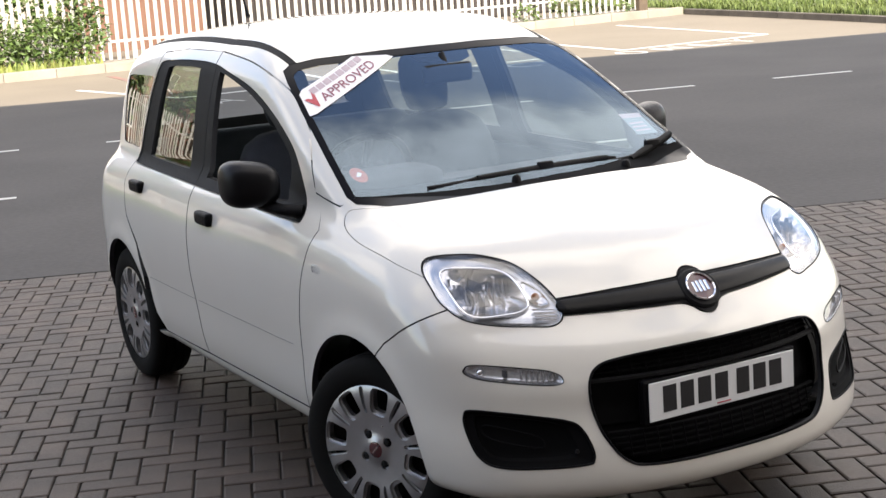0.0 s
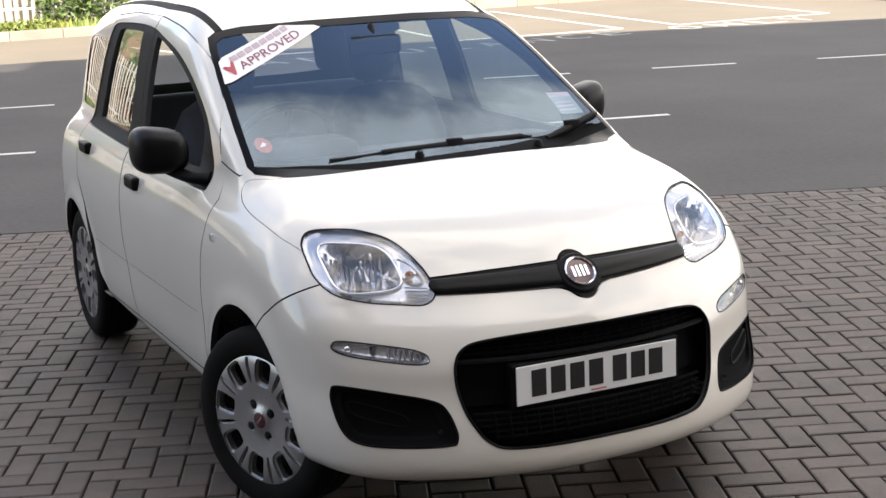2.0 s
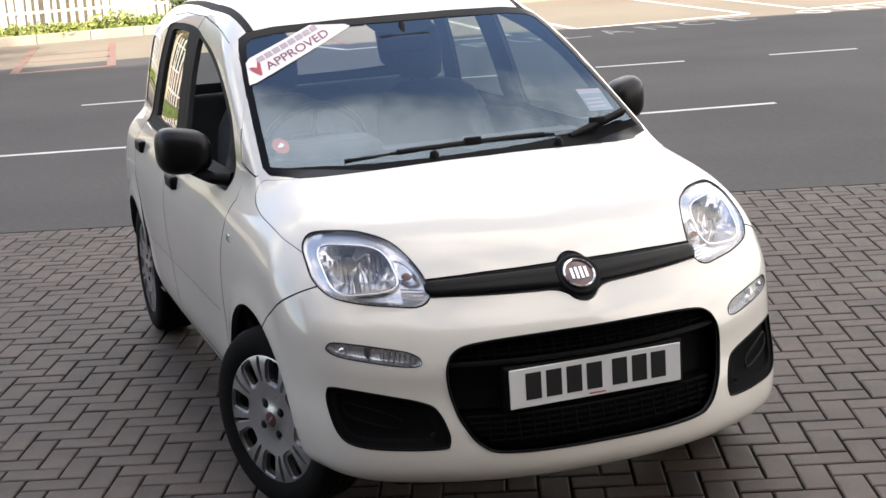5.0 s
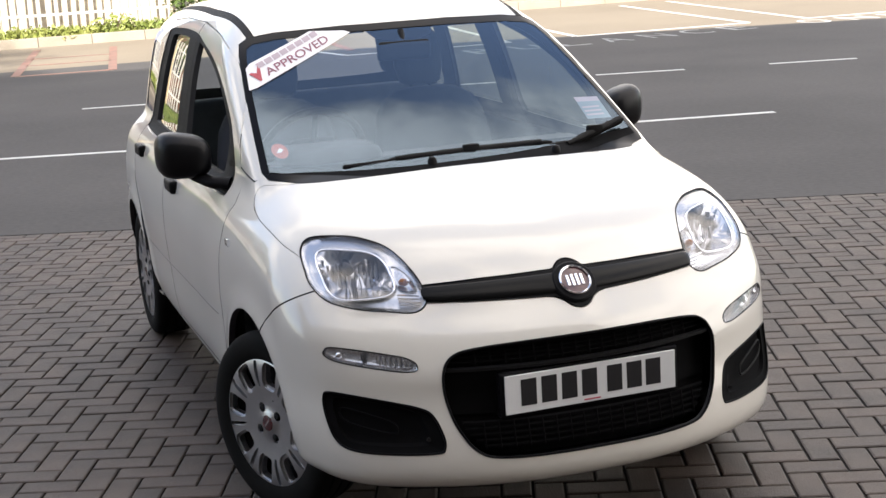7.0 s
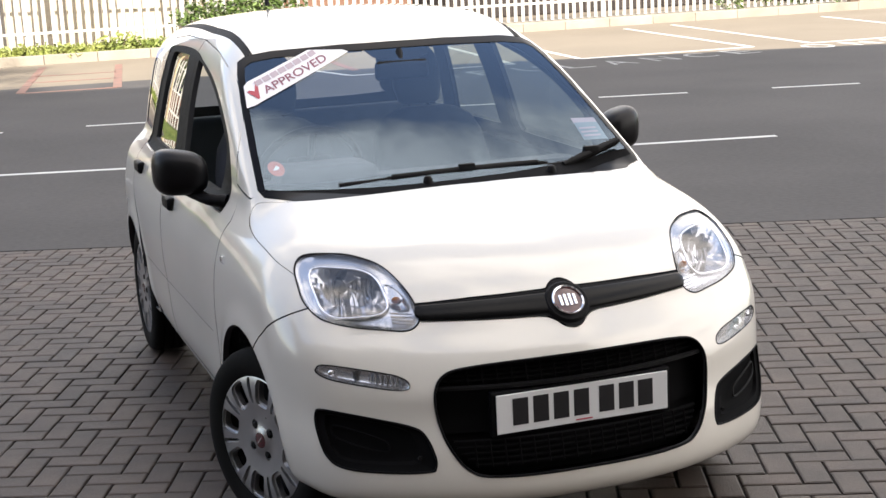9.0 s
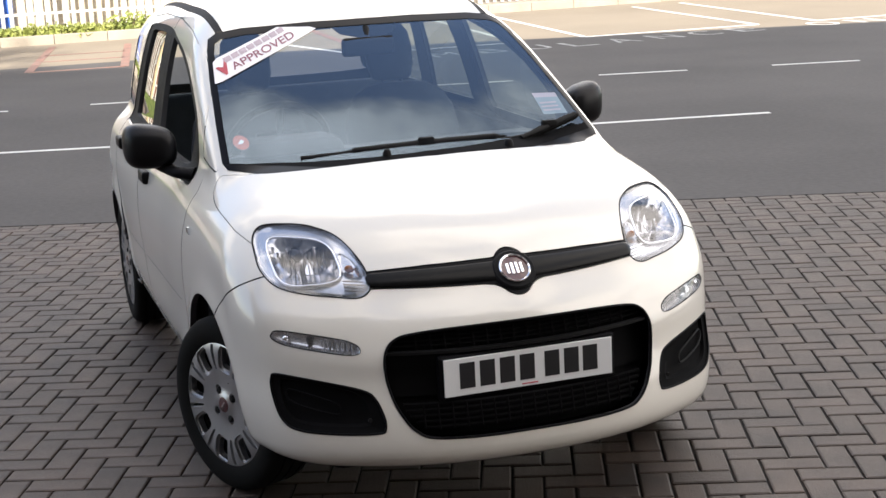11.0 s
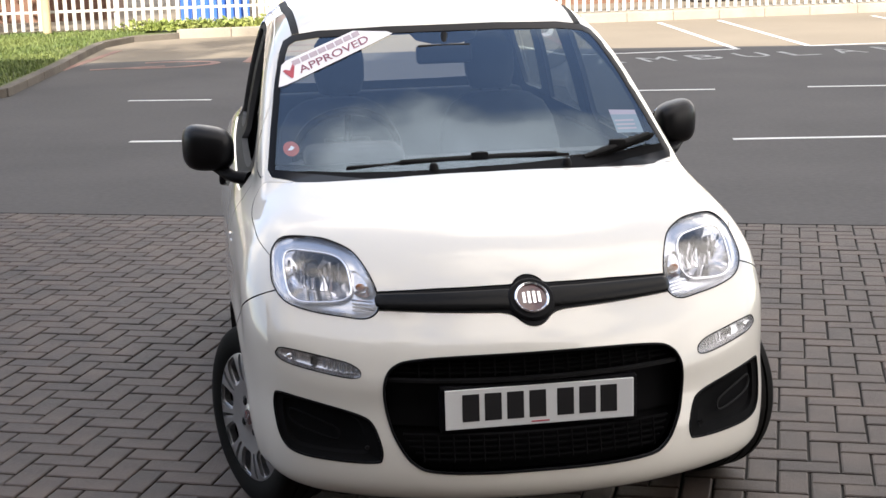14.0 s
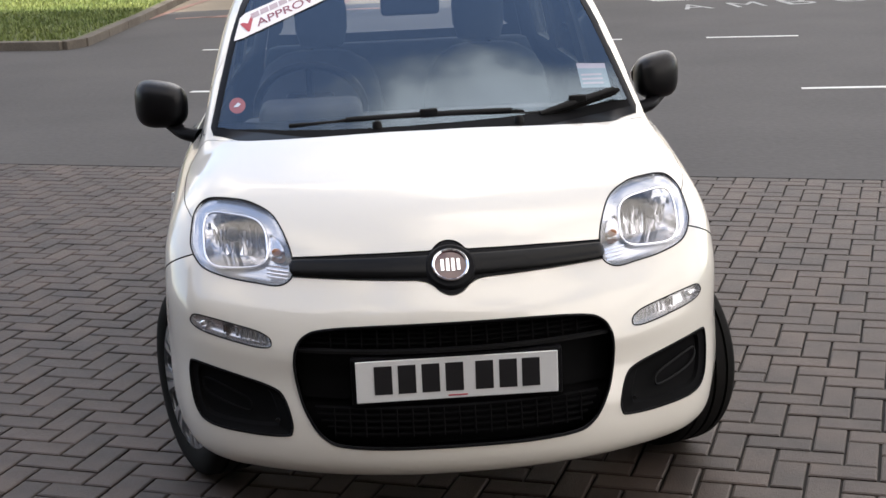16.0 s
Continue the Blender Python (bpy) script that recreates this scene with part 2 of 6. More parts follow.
def spline(points, n=8, closed=True):
    """Catmull-Rom curve through the points."""
    p, out, k = [np.array(q, float) for q in points], [], len(points)
    for i in range(k if closed else k - 1):
        a, b, c, d = (p[(i + j) % k] if closed else p[min(max(i + j, 0), k - 1)] for j in (-1, 0, 1, 2))
        for s in range(n):
            t = s / n
            out.append(0.5 * (2 * b + (c - a) * t + (2 * a - 5 * b + 4 * c - d) * t * t + (3 * b - 3 * c + d - a) * t**3))
    if not closed:
        out.append(p[-1])
    return out


def grow(outline, d):
    """Moves a closed outline outward by d (inward: minus)."""
    p = np.array(outline, float)
    area = 0.5 * np.sum(p[:, 0] * np.roll(p[:, 1], -1) - np.roll(p[:, 0], -1) * p[:, 1])
    t = np.roll(p, -1, 0) - np.roll(p, 1, 0)
    t /= np.linalg.norm(t, axis=1)[:, None] + 1e-9
    nrm = np.stack([t[:, 1], -t[:, 0]], 1) * (1 if area > 0 else -1)
    return p + nrm * d


def prism(outline, axis, lo, hi):
    """A solid block: the outline, in the two other axes in order, drawn out along the axis from lo to hi."""
    bm = bmesh.new()
    rings = []
    for h in (lo, hi):
        ring = []
        for a, b in outline:
            ring.append(bm.verts.new({"x": (h, a, b), "y": (a, h, b), "z": (a, b, h)}[axis]))
        rings.append(ring)
    k = len(outline)
    for i in range(k):
        bm.faces.new((rings[0][i], rings[0][(i + 1) % k], rings[1][(i + 1) % k], rings[1][i]))
    bm.faces.new(rings[0][::-1])
    bm.faces.new(rings[1])
    bmesh.ops.recalc_face_normals(bm, faces=bm.faces)
    me = bpy.data.meshes.new("cutter")
    bm.to_mesh(me)
    bm.free()
    return me


def join_meshes(meshes):
    bm = bmesh.new()
    for me in meshes:
        bm.from_mesh(me)
    out = bpy.data.meshes.new("cutter")
    bm.to_mesh(out)
    bm.free()
    return out


def carve(mesh, steps):
    """Boolean steps on a mesh: ("I", cutter) keeps the inside, ("D", cutter) takes it away."""
    ob = new("work", mesh)
    tools = []
    for op, me in steps:
        tool = new("tool", me)
        tools.append(tool)
        md = ob.modifiers.new("cut", "BOOLEAN")
        md.object, md.solver = tool, "MANIFOLD"
        md.operation = "INTERSECT" if op == "I" else "DIFFERENCE"
    dg = bpy.context.evaluated_depsgraph_get()
    out = bpy.data.meshes.new_from_object(ob.evaluated_get(dg))
    for o in (ob, *tools):
        bpy.data.objects.remove(o)
    out.materials.clear()
    return out


def gradient(p):
    e, g = 0.002, np.zeros_like(p)
    for i in range(3):
        d = np.zeros(3)
        d[i] = e
        g[:, i] = body(p + d) - body(p - d)
    return g / (np.linalg.norm(g, axis=1)[:, None] + 1e-12)


def dress(me, straight=None):
    """Soft normals from the skin's own slope; inward faces and cut edges take the second material."""
    nl, npoly, nv = len(me.loops), len(me.polygons), len(me.vertices)
    co, lv, fn = np.zeros(nv * 3), np.zeros(nl, int), np.zeros(npoly * 3)
    ls, lt = np.zeros(npoly, int), np.zeros(npoly, int)
    me.vertices.foreach_get("co", co)
    me.loops.foreach_get("vertex_index", lv)
    me.polygons.foreach_get("normal", fn)
    me.polygons.foreach_get("loop_start", ls)
    me.polygons.foreach_get("loop_total", lt)
    co, fn = co.reshape(-1, 3), fn.reshape(-1, 3)
    g = gradient(co)
    if straight:
        # the windscreen's own slope, even down to its foot
        x, z = co[:, 0], np.maximum(co[:, 2], straight)
        bend = 0.11 + 0.7 * np.clip(z - 1.0, 0, 1)
        g = np.stack([0.45 * 2 * bend * x, -np.ones_like(x), 1.66 - 0.14 * np.cos((z - 1.03) * 7) + 0 * x], 1)
        g /= np.linalg.norm(g, axis=1)[:, None]
    face_of = np.repeat(np.arange(npoly), lt)
    order = np.concatenate([np.arange(a, a + b) for a, b in zip(ls, lt)]) if npoly else np.zeros(0, int)
    fl = np.zeros(nl, int)
    fl[order] = face_of
    gl, fl_n = g[lv], fn[fl]
    dot = np.sum(gl * fl_n, 1)
    normals = np.where((dot > 0.75)[:, None], gl, np.where((dot < -0.75)[:, None], -gl, fl_n))
    me.polygons.foreach_set("use_smooth", [True] * npoly)
    inward = np.zeros(npoly, int)
    low = np.full(npoly, 9.0)
    np.minimum.at(low, fl, dot)
    # cut edges count too: the shade in the panel gaps is dark colour
    inward[low < 0.3] = 1
    me.polygons.foreach_set("material_index", inward)
    me.normals_split_custom_set(normals.tolist())
    return me


def mirrored(me):
    """The mesh's twin on the car's other side."""
    bm = bmesh.new()
    bm.from_mesh(me)
    for v in bm.verts:
        v.co.x = -v.co.x
    bmesh.ops.reverse_faces(bm, faces=bm.faces)
    out = bpy.data.meshes.new("twin")
    bm.to_mesh(out)
    bm.free()
    return out


def skin_mesh(step=0.017):
    """The car's skin by surface nets, each vertex then drawn onto the true skin."""
    xs, ys, zs = np.arange(-0.92, 0.921, step), np.arange(-0.16, 3.70, step), np.arange(0.1, 1.62, step)
    d = np.empty((len(xs), len(ys), len(zs)))
    gy, gz = np.meshgrid(ys, zs, indexing="ij")
    for i in range(len(xs)):
        d[i] = body(np.stack([np.full_like(gy, xs[i]), gy, gz], -1))
    inside = d < 0
    n = [s - 1 for s in d.shape]
    count = np.zeros(n)
    place = np.zeros((*n, 3))
    corners = [(i, j, k) for i in (0, 1) for j in (0, 1) for k in (0, 1)]
    for a in corners:
        for axis in range(3):
            if a[axis] == 0:
                b = list(a)
                b[axis] = 1
                da = d[a[0]:a[0] + n[0], a[1]:a[1] + n[1], a[2]:a[2] + n[2]]
                db = d[b[0]:b[0] + n[0], b[1]:b[1] + n[1], b[2]:b[2] + n[2]]
                cross = (da < 0) != (db < 0)
                t = np.where(cross, da / np.where(cross, da - db, 1), 0)
                for c in range(3):
                    place[..., c] += np.where(cross, a[c] + (t if c == axis else 0), 0)
                count += cross
    used = count > 0
    index = np.full(n, -1)
    index[used] = np.arange(used.sum())
    cell = np.argwhere(used)
    v = np.array([xs[0], ys[0], zs[0]]) + step * (cell + place[used] / count[used][:, None])
    quads = []
    for axis in range(3):
        o = [a for a in range(3) if a != axis]
        sl0, sl1 = [slice(1, -1)] * 3, [slice(1, -1)] * 3
        sl0[axis], sl1[axis] = slice(0, -1), slice(1, None)
        flip = inside[tuple(sl0)] != inside[tuple(sl1)]
        at = np.argwhere(flip)
        at[:, o] += 1
        face = []
        for da, db in ((-1, -1), (0, -1), (0, 0), (-1, 0)):
            c = at.copy()
            c[:, o[0]] += da
            c[:, o[1]] += db
            face.append(index[c[:, 0], c[:, 1], c[:, 2]])
        q = np.stack(face, 1)
        out = inside[at[:, 0], at[:, 1], at[:, 2]]
        out = out if axis != 1 else ~out
        q[~out] = q[~out][:, ::-1]
        quads.append(q)
    for _ in range(4):
        g = gradient(v)
        v -= np.clip(body(v), -0.02, 0.02)[:, None] * g * 0.9
    return v, np.concatenate(quads)


def shell(v, quads, out, thick):
    """A closed hollow skin: outer face moved by out, inner face thick behind it."""
    g = skin_g
    vv = np.concatenate([v + g * out, v + g * (out - thick)])
    qq = np.concatenate([quads, quads[:, ::-1] + len(v)])
    me = bpy.data.meshes.new("shell")
    me.from_pydata(vv.tolist(), [], qq.tolist())
    return me


def solve_along(p, axis, start, end):
    """First point of the skin met from start to end along one axis."""
    q = np.array(p, float)
    lo, hi = start, end
    for count in (80, 12, 12):
        s = np.linspace(lo, hi, count)
        pts = np.repeat(q[None], count, 0)
        pts[:, axis] = s
        d = body(pts)
        i = max(int(np.argmax(d < 0)), 1)
        lo, hi = s[i - 1], s[i]
    q[axis] = lo + (hi - lo) * d[i - 1] / (d[i - 1] - d[i] + 1e-12)
    return q


def on_front(x, z):
    return solve_along((x, 0, z), 1, -0.3, 1.7)


def on_side(y, z, sign=-1):
    return solve_along((0, y, z), 0, sign * 1.0, 0.0)


def on_top(x, y):
    return solve_along((x, y, 0), 2, 1.7, 0.5)


def tube(points, r, sides=8, closed=True, radii=None):
    """A round bead along points."""
    pts = [Vector(p) for p in points]
    bm, rings, k = bmesh.new(), [], len(pts)
    up = Vector((0, 0, 1))
    for i, p in enumerate(pts):
        t = (pts[(i + 1) % k] - pts[i - 1]) if closed else (pts[min(i + 1, k - 1)] - pts[max(i - 1, 0)])
        t.normalize()
        a = t.cross(up)
        if a.length < 0.05:
            a = t.cross(Vector((1, 0, 0)))
        a.normalize()
        b = t.cross(a)
        rr = radii[i] if radii else r
        rings.append([bm.verts.new(p + (a * math.cos(w) + b * math.sin(w)) * rr) for w in (2 * math.pi * j / sides for j in range(sides))])
    for i in range(k if closed else k - 1):
        for j in range(sides):
            bm.faces.new((rings[i][j], rings[i][(j + 1) % sides], rings[(i + 1) % k][(j + 1) % sides], rings[(i + 1) % k][j]))
    if not closed:
        bm.faces.new(rings[0][::-1])
        bm.faces.new(rings[-1])
    bmesh.ops.recalc_face_normals(bm, faces=bm.faces)
    return bm


def lathe(profile, segs=48, axis="x", closed=False):
    """Turns (along, radius) pairs about an axis."""
    bm, rings = bmesh.new(), []
    for h, r in profile:
        ring = []
        for j in range(segs):
            a = 2 * math.pi * j / segs
            c, s = r * math.cos(a), r * math.sin(a)
            ring.append(bm.verts.new({"x": (h, c, s), "y": (c, h, s), "z": (c, s, h)}[axis]))
        rings.append(ring)
    k = len(rings)
    for i in range(k if closed else k - 1):
        for j in range(segs):
            bm.faces.new((rings[i][j], rings[i][(j + 1) % segs], rings[(i + 1) % k][(j + 1) % segs], rings[(i + 1) % k][j]))
    if not closed:
        for ring in (rings[0], rings[-1]):
            bm.faces.new(ring)
    bmesh.ops.remove_doubles(bm, verts=bm.verts, dist=1e-5)
    bmesh.ops.recalc_face_normals(bm, faces=bm.faces)
    return bm


def block(size, at=(0, 0, 0), bevel=0.0, segs=2, turn=None, bm=None):
    """A box with rounded edges."""
    own = bmesh.new()
    bmesh.ops.create_cube(own, size=1)
    bmesh.ops.scale(own, vec=size, verts=own.verts)
    if bevel:
        bmesh.ops.bevel(own, geom=own.edges[:], offset=bevel, segments=segs, affect="EDGES", profile=0.6)
    m = Matrix.Translation(at) @ (turn or Matrix())
    bmesh.ops.transform(own, matrix=m, verts=own.verts)
    if bm is None:
        return own
    tmp = bpy.data.meshes.new("tmp")
    own.to_mesh(tmp)
    own.free()
    bm.from_mesh(tmp)
    bpy.data.meshes.remove(tmp)
    return bm


def slab(outline3, depth):
    """A sheet from a closed loop of 3D points, drawn back by the vector depth, filled fan-wise at the front."""
    bm = bmesh.new()
    a = [bm.verts.new(p) for p in outline3]
    b = [bm.verts.new(Vector(p) + Vector(depth)) for p in outline3]
    k = len(a)
    for i in range(k):
        bm.faces.new((a[i], a[(i + 1) % k], b[(i + 1) % k], b[i]))
    bm.faces.new(a)
    bm.faces.new(b[::-1])
    bmesh.ops.recalc_face_normals(bm, faces=bm.faces)
    return bm


def rings_mesh(rings, cap=True):
    """A surface through closed rings of equal count."""
    bm = bmesh.new()
    rv = [[bm.verts.new(p) for p in r] for r in rings]
    k = len(rv[0])
    for r0, r1 in zip(rv[:-1], rv[1:]):
        for j in range(k):
            bm.faces.new((r0[j], r0[(j + 1) % k], r1[(j + 1) % k], r1[j]))
    if cap:
        bm.faces.new(rv[-1])
    bmesh.ops.recalc_face_normals(bm, faces=bm.faces)
    return bm


# ---- the car: outlines of its panels ----
HEADLAMP = spline([(0.564, 0.893), (0.644, 0.888), (0.681, 0.860), (0.690, 0.818), (0.687, 0.780), (0.655, 0.743), (0.586, 0.724),
                   (0.505, 0.716), (0.450, 0.713), (0.417, 0.728), (0.407, 0.757), (0.420, 0.808), (0.457, 0.862), (0.508, 0.885)], 5)
half_bar = [(0.0575 * math.sin(radians(a)), 0.755 + 0.0575 * math.cos(radians(a))) for a in range(0, 49, 8)] + [(0.053, 0.7915), (0.085, 0.791), (0.25, 0.786), (0.425, 0.776), (0.425, 0.736), (0.25, 0.733),
            (0.09, 0.731), (0.064, 0.727), (0.052, 0.7215)] + [(0.0575 * math.sin(radians(a)), 0.755 + 0.0575 * math.cos(radians(a))) for a in range(132, 181, 8)]
BAR = half_bar + [(-a, b) for a, b in half_bar[-2:0:-1]]
half_gr = [(0, 0.636), (0.2, 0.631), (0.335, 0.620), (0.385, 0.604), (0.41, 0.573), (0.417, 0.53), (0.41, 0.47), (0.391, 0.41), (0.348, 0.35), (0.27, 0.328), (0, 0.326)]
GRILLE = spline(half_gr + [(-a, b) for a, b in half_gr[-2:0:-1]], 5)
FOG = spline([(0.692, 0.618), (0.664, 0.629), (0.527, 0.610), (0.486, 0.597), (0.474, 0.583), (0.482, 0.570), (0.529, 0.570), (0.649, 0.588), (0.688, 0.602)], 5)
INTAKE = spline([(0.704, 0.488), (0.682, 0.505), (0.56, 0.487), (0.475, 0.467), (0.447, 0.442), (0.430, 0.388), (0.432, 0.360), (0.448, 0.349),
                 (0.543, 0.345), (0.650, 0.350), (0.688, 0.374), (0.703, 0.43)], 5)
half_ws = [(0, 0.975), (0.3, 0.978), (0.55, 0.985), (0.655, 0.995), (0.664, 1.012), (0.642, 1.12), (0.612, 1.25), (0.585, 1.335), (0.565, 1.372), (0.53, 1.391), (0.44, 1.403), (0.2, 1.412), (0, 1.413)]
SCREEN_EDGE = half_ws + [(-a, b) for a, b in half_ws[-2:0:-1]]
half_hood = [(0, 0.742), (0.3, 0.765), (0.52, 0.825), (0.64, 0.905), (0.69, 0.945), (0.716, 0.90), (0.727, 0.80), (0.724, 0.68), (0.714, 0.555), (0.684, 0.446), (0.60, 0.36), (0.50, 0.0), (0.45, -0.2), (0, -0.2)]
half_hood = [tuple(q) for q in spline(half_hood[:10], 5, closed=False)] + half_hood[10:]
HOOD = half_hood + [(-a, b) for a, b in half_hood[-2:0:-1]]
SHUT_F = [tuple(q) for q in spline([(1.035, 0.915), (1.088, 0.75), (1.124, 0.55), (1.146, 0.315)], 5, closed=False)]
RAIL = [tuple(q) for q in spline([(1.16, 1.02), (1.246, 1.135), (1.36, 1.222), (1.473, 1.287), (1.66, 1.353), (1.881, 1.397), (2.19, 1.424)], 5, closed=False)]
GLASS_ALL = spline([(1.168, 0.930), (1.24, 0.922), (1.6, 0.928), (2.1, 0.938), (2.5, 0.945), (2.93, 0.950), (2.974, 0.965), (2.968, 1.02), (2.94, 1.13), (2.912, 1.25), (2.880, 1.34), (2.84, 1.372),
                    (2.6, 1.386), (2.36, 1.388), (2.2, 1.380), (2.076, 1.362), (1.804, 1.315), (1.575, 1.243), (1.397, 1.161), (1.307, 1.095), (1.222, 1.0)], 4)
GLASS_F = spline([(1.375, 0.965), (1.75, 0.965), (2.07, 0.972), (2.10, 0.99), (2.125, 1.15), (2.15, 1.335), (2.12, 1.352), (1.96, 1.325), (1.80, 1.29), (1.60, 1.225), (1.44, 1.145), (1.37, 1.09), (1.36, 1.0)], 4)
GLASS_R = spline([(2.33, 0.985), (2.55, 0.985), (2.80, 0.988), (2.83, 1.005), (2.81, 1.10), (2.785, 1.24), (2.765, 1.33), (2.74, 1.355), (2.6, 1.362), (2.39, 1.362), (2.37, 1.34), (2.33, 1.15), (2.315, 1.0)], 4)
QUARTER = spline([(2.998, 1.012), (3.12, 1.010), (3.25, 1.012), (3.285, 1.04), (3.315, 1.18), (3.325, 1.27), (3.30, 1.298), (3.15, 1.305), (2.945, 1.308), (2.925, 1.28), (2.945, 1.2), (2.975, 1.08)], 4)
TAIL_GLASS = spline([(-0.50, 1.04), (0, 1.03), (0.50, 1.04), (0.52, 1.08), (0.475, 1.36), (0.44, 1.39), (0, 1.40), (-0.44, 1.39), (-0.475, 1.36), (-0.52, 1.08)], 4)
GAP = 0.0022


def both(outline):
    """The outline and its twin over the middle, as one cutter along y."""
    return join_meshes([prism(outline, "y", -0.35, 0.68), prism([(-a, b) for a, b in outline], "y", -0.35, 0.68)])


def arch_cut(y, r):
    circle = [(y + r * math.cos(a), 0.292 + r * math.sin(a)) for a in (2 * math.pi * i / 64 for i in range(64))]
    return join_meshes([prism(circle, "x", 0.46, 1.0), prism(circle, "x", -1.0, -0.46)])


skin_v, skin_q = skin_mesh()
skin_g = gradient(skin_v)
SKIN, THIN, DEEP = shell(skin_v, skin_q, 0.0, 0.02), shell(skin_v, skin_q, -0.003, 0.004), shell(skin_v, skin_q, -0.026, 0.012)
ARCH_F, ARCH_R = arch_cut(0.742, 0.345), arch_cut(AXLE_R, 0.328)
LAMP_CUT, BAR_CUT = both(grow(HEADLAMP, GAP)), prism(grow(BAR, GAP), "y", -0.3, 0.45)
SCREEN_CUT, HOOD_CUT = prism(grow(SCREEN_EDGE, GAP), "y", 0.6, 1.85), prism(grow(HOOD, GAP), "z", 0.55, 1.25)
below_bar = [(a, b) for a, b in grow(BAR, GAP) if b > 0.755 and abs(a) < 0.435]
below_bar = sorted(below_bar)
UNDER_BAR = prism([(-1, 0.1)] + [(-1, 0.80), (-0.44, 0.80)] + below_bar + [(0.44, 0.80), (1, 0.80), (1, 0.1)], "y", -0.4, 0.9)
BUMPER_SIDE = [(-0.3, 0.05), (-0.3, 0.80), (0.30, 0.80), (0.343, 0.767), (0.419, 0.723), (0.548, 0.649), (0.62, 0.58), (0.62, 0.05)]
FENDER_SIDE = [(0.25, 0.83), (0.303, 0.804), (0.347, 0.770), (0.423, 0.727), (0.551, 0.653), (0.63, 0.58), (0.63, 0.1)]
DOOR_F = SHUT_F + [(2.085, 0.305), (2.13, 0.62), (2.155, 0.95), (2.195, 1.2), (2.21, 1.425)] + RAIL[-2::-1]
DOOR_F = [tuple(q) for q in DOOR_F]
DOOR_R = [(2.092, 0.305), (2.60, 0.292), (2.655, 0.36), (2.70, 0.50), (2.80, 0.64), (2.93, 0.74), (2.985, 0.86), (2.985, 0.96), (2.93, 1.2), (2.885, 1.404), (2.6, 1.425), (2.217, 1.427), (2.202, 1.2), (2.162, 0.95), (2.137, 0.62)]
fender_poly = FENDER_SIDE + [(1.135, 0.1), (SHUT_F[-1][0] - 0.005, 0.315)] + [(a - 0.005, b) for a, b in SHUT_F[-2::-1]] + [(1.155, 1.012), (0.99, 0.985), (0.94, 1.02), (0.5, 1.02)]
sill_poly = [(1.139, 0.1), (1.139, 0.308), (2.09, 0.299), (2.61, 0.286), (2.72, 0.27), (2.72, 0.1)]


def right(poly, grown=0.0):
    return prism(grow(poly, grown) if grown else poly, "x", -1.0, -0.3)


car = thing("car", "white five-door hatchback parked on block paving, driver's window open", "car")


def sheet(me):
    """Keeps a pane's outer face alone."""
    bm = bmesh.new()
    bm.from_mesh(me)
    co = np.array([f_.calc_center_median() for f_ in bm.faces])
    g = gradient(co)
    bmesh.ops.delete(bm, geom=[f_ for f_, q in zip(bm.faces[:], g) if f_.normal.dot(Vector(q)) < 0.3], context="FACES")
    out = bpy.data.meshes.new("sheet")
    bm.to_mesh(out)
    bm.free()
    return out


def panel(name, steps, label="", base=None, mats=None, parent=None):
    me = carve(base or SKIN, steps)
    if mats and mats[0] in (SCREEN, PANE):
        me = sheet(me)
    dress(me, 1.10 if name == "windscreen" else None)
    return part(name, me, None, parent or car, label, mats=mats or [PAINT, TRIM])


def pair(name, steps, label="", base=None, mats=None, parents=(None, None)):
    me = carve(base or SKIN, steps)
    if mats and mats[0] in (SCREEN, PANE):
        me = sheet(me)
    twin = dress(mirrored(me))
    a = part(name, dress(me), None, parents[0] or car, label, mats=mats or [PAINT, TRIM])
    b = part(name, twin, None, parents[1] or car, label, mats=mats or [PAINT, TRIM])
    return a, b


hood = panel("hood", [("I", prism(HOOD, "z", 0.55, 1.25)), ("D", UNDER_BAR), ("D", LAMP_CUT)], "white painted bonnet with a rounded crown")
bumper = panel("front_bumper", [("I", prism(BUMPER_SIDE, "x", -1, 1)), ("D", LAMP_CUT), ("D", prism([(-0.43, 0.757), (0.43, 0.757), (0.43, 1.0), (-0.43, 1.0)], "y", -0.4, 0.6)), ("D", BAR_CUT), ("D", ARCH_F),
                                ("D", prism(grow(GRILLE, GAP), "y", -0.3, 0.3)), ("D", both(grow(FOG, GAP))), ("D", both(grow(INTAKE, GAP)))], "white painted bumper")
fenders = pair("front_wing", [("I", right(fender_poly)), ("D", HOOD_CUT), ("D", LAMP_CUT), ("D", ARCH_F), ("D", SCREEN_CUT)])
GLASS_CUT = prism(grow(GLASS_ALL, GAP), "x", -1.0, -0.3)
doors_f = pair("front_door", [("I", right(DOOR_F)), ("D", GLASS_CUT), ("D", SCREEN_CUT)])
doors_r = pair("rear_door", [("I", right(DOOR_R)), ("D", GLASS_CUT), ("D", ARCH_R)])
sills = pair("sill", [("I", right(sill_poly)), ("D", ARCH_R)])
roof_poly = [(-0.505, 1.55), (0.505, 1.55), (0.515, 2.2), (0.49, 3.2), (0.44, 3.42), (-0.44, 3.42), (-0.49, 3.2), (-0.515, 2.2)]
strip_poly = [(0.505, 1.655), (0.532, 1.66), (0.542, 2.2), (0.516, 3.2), (0.466, 3.42), (0.44, 3.42), (0.49, 3.2), (0.515, 2.2)]
roof = panel("roof", [("I", prism(roof_poly, "z", 1.3, 1.7)), ("D", SCREEN_CUT)], "white painted roof skin")
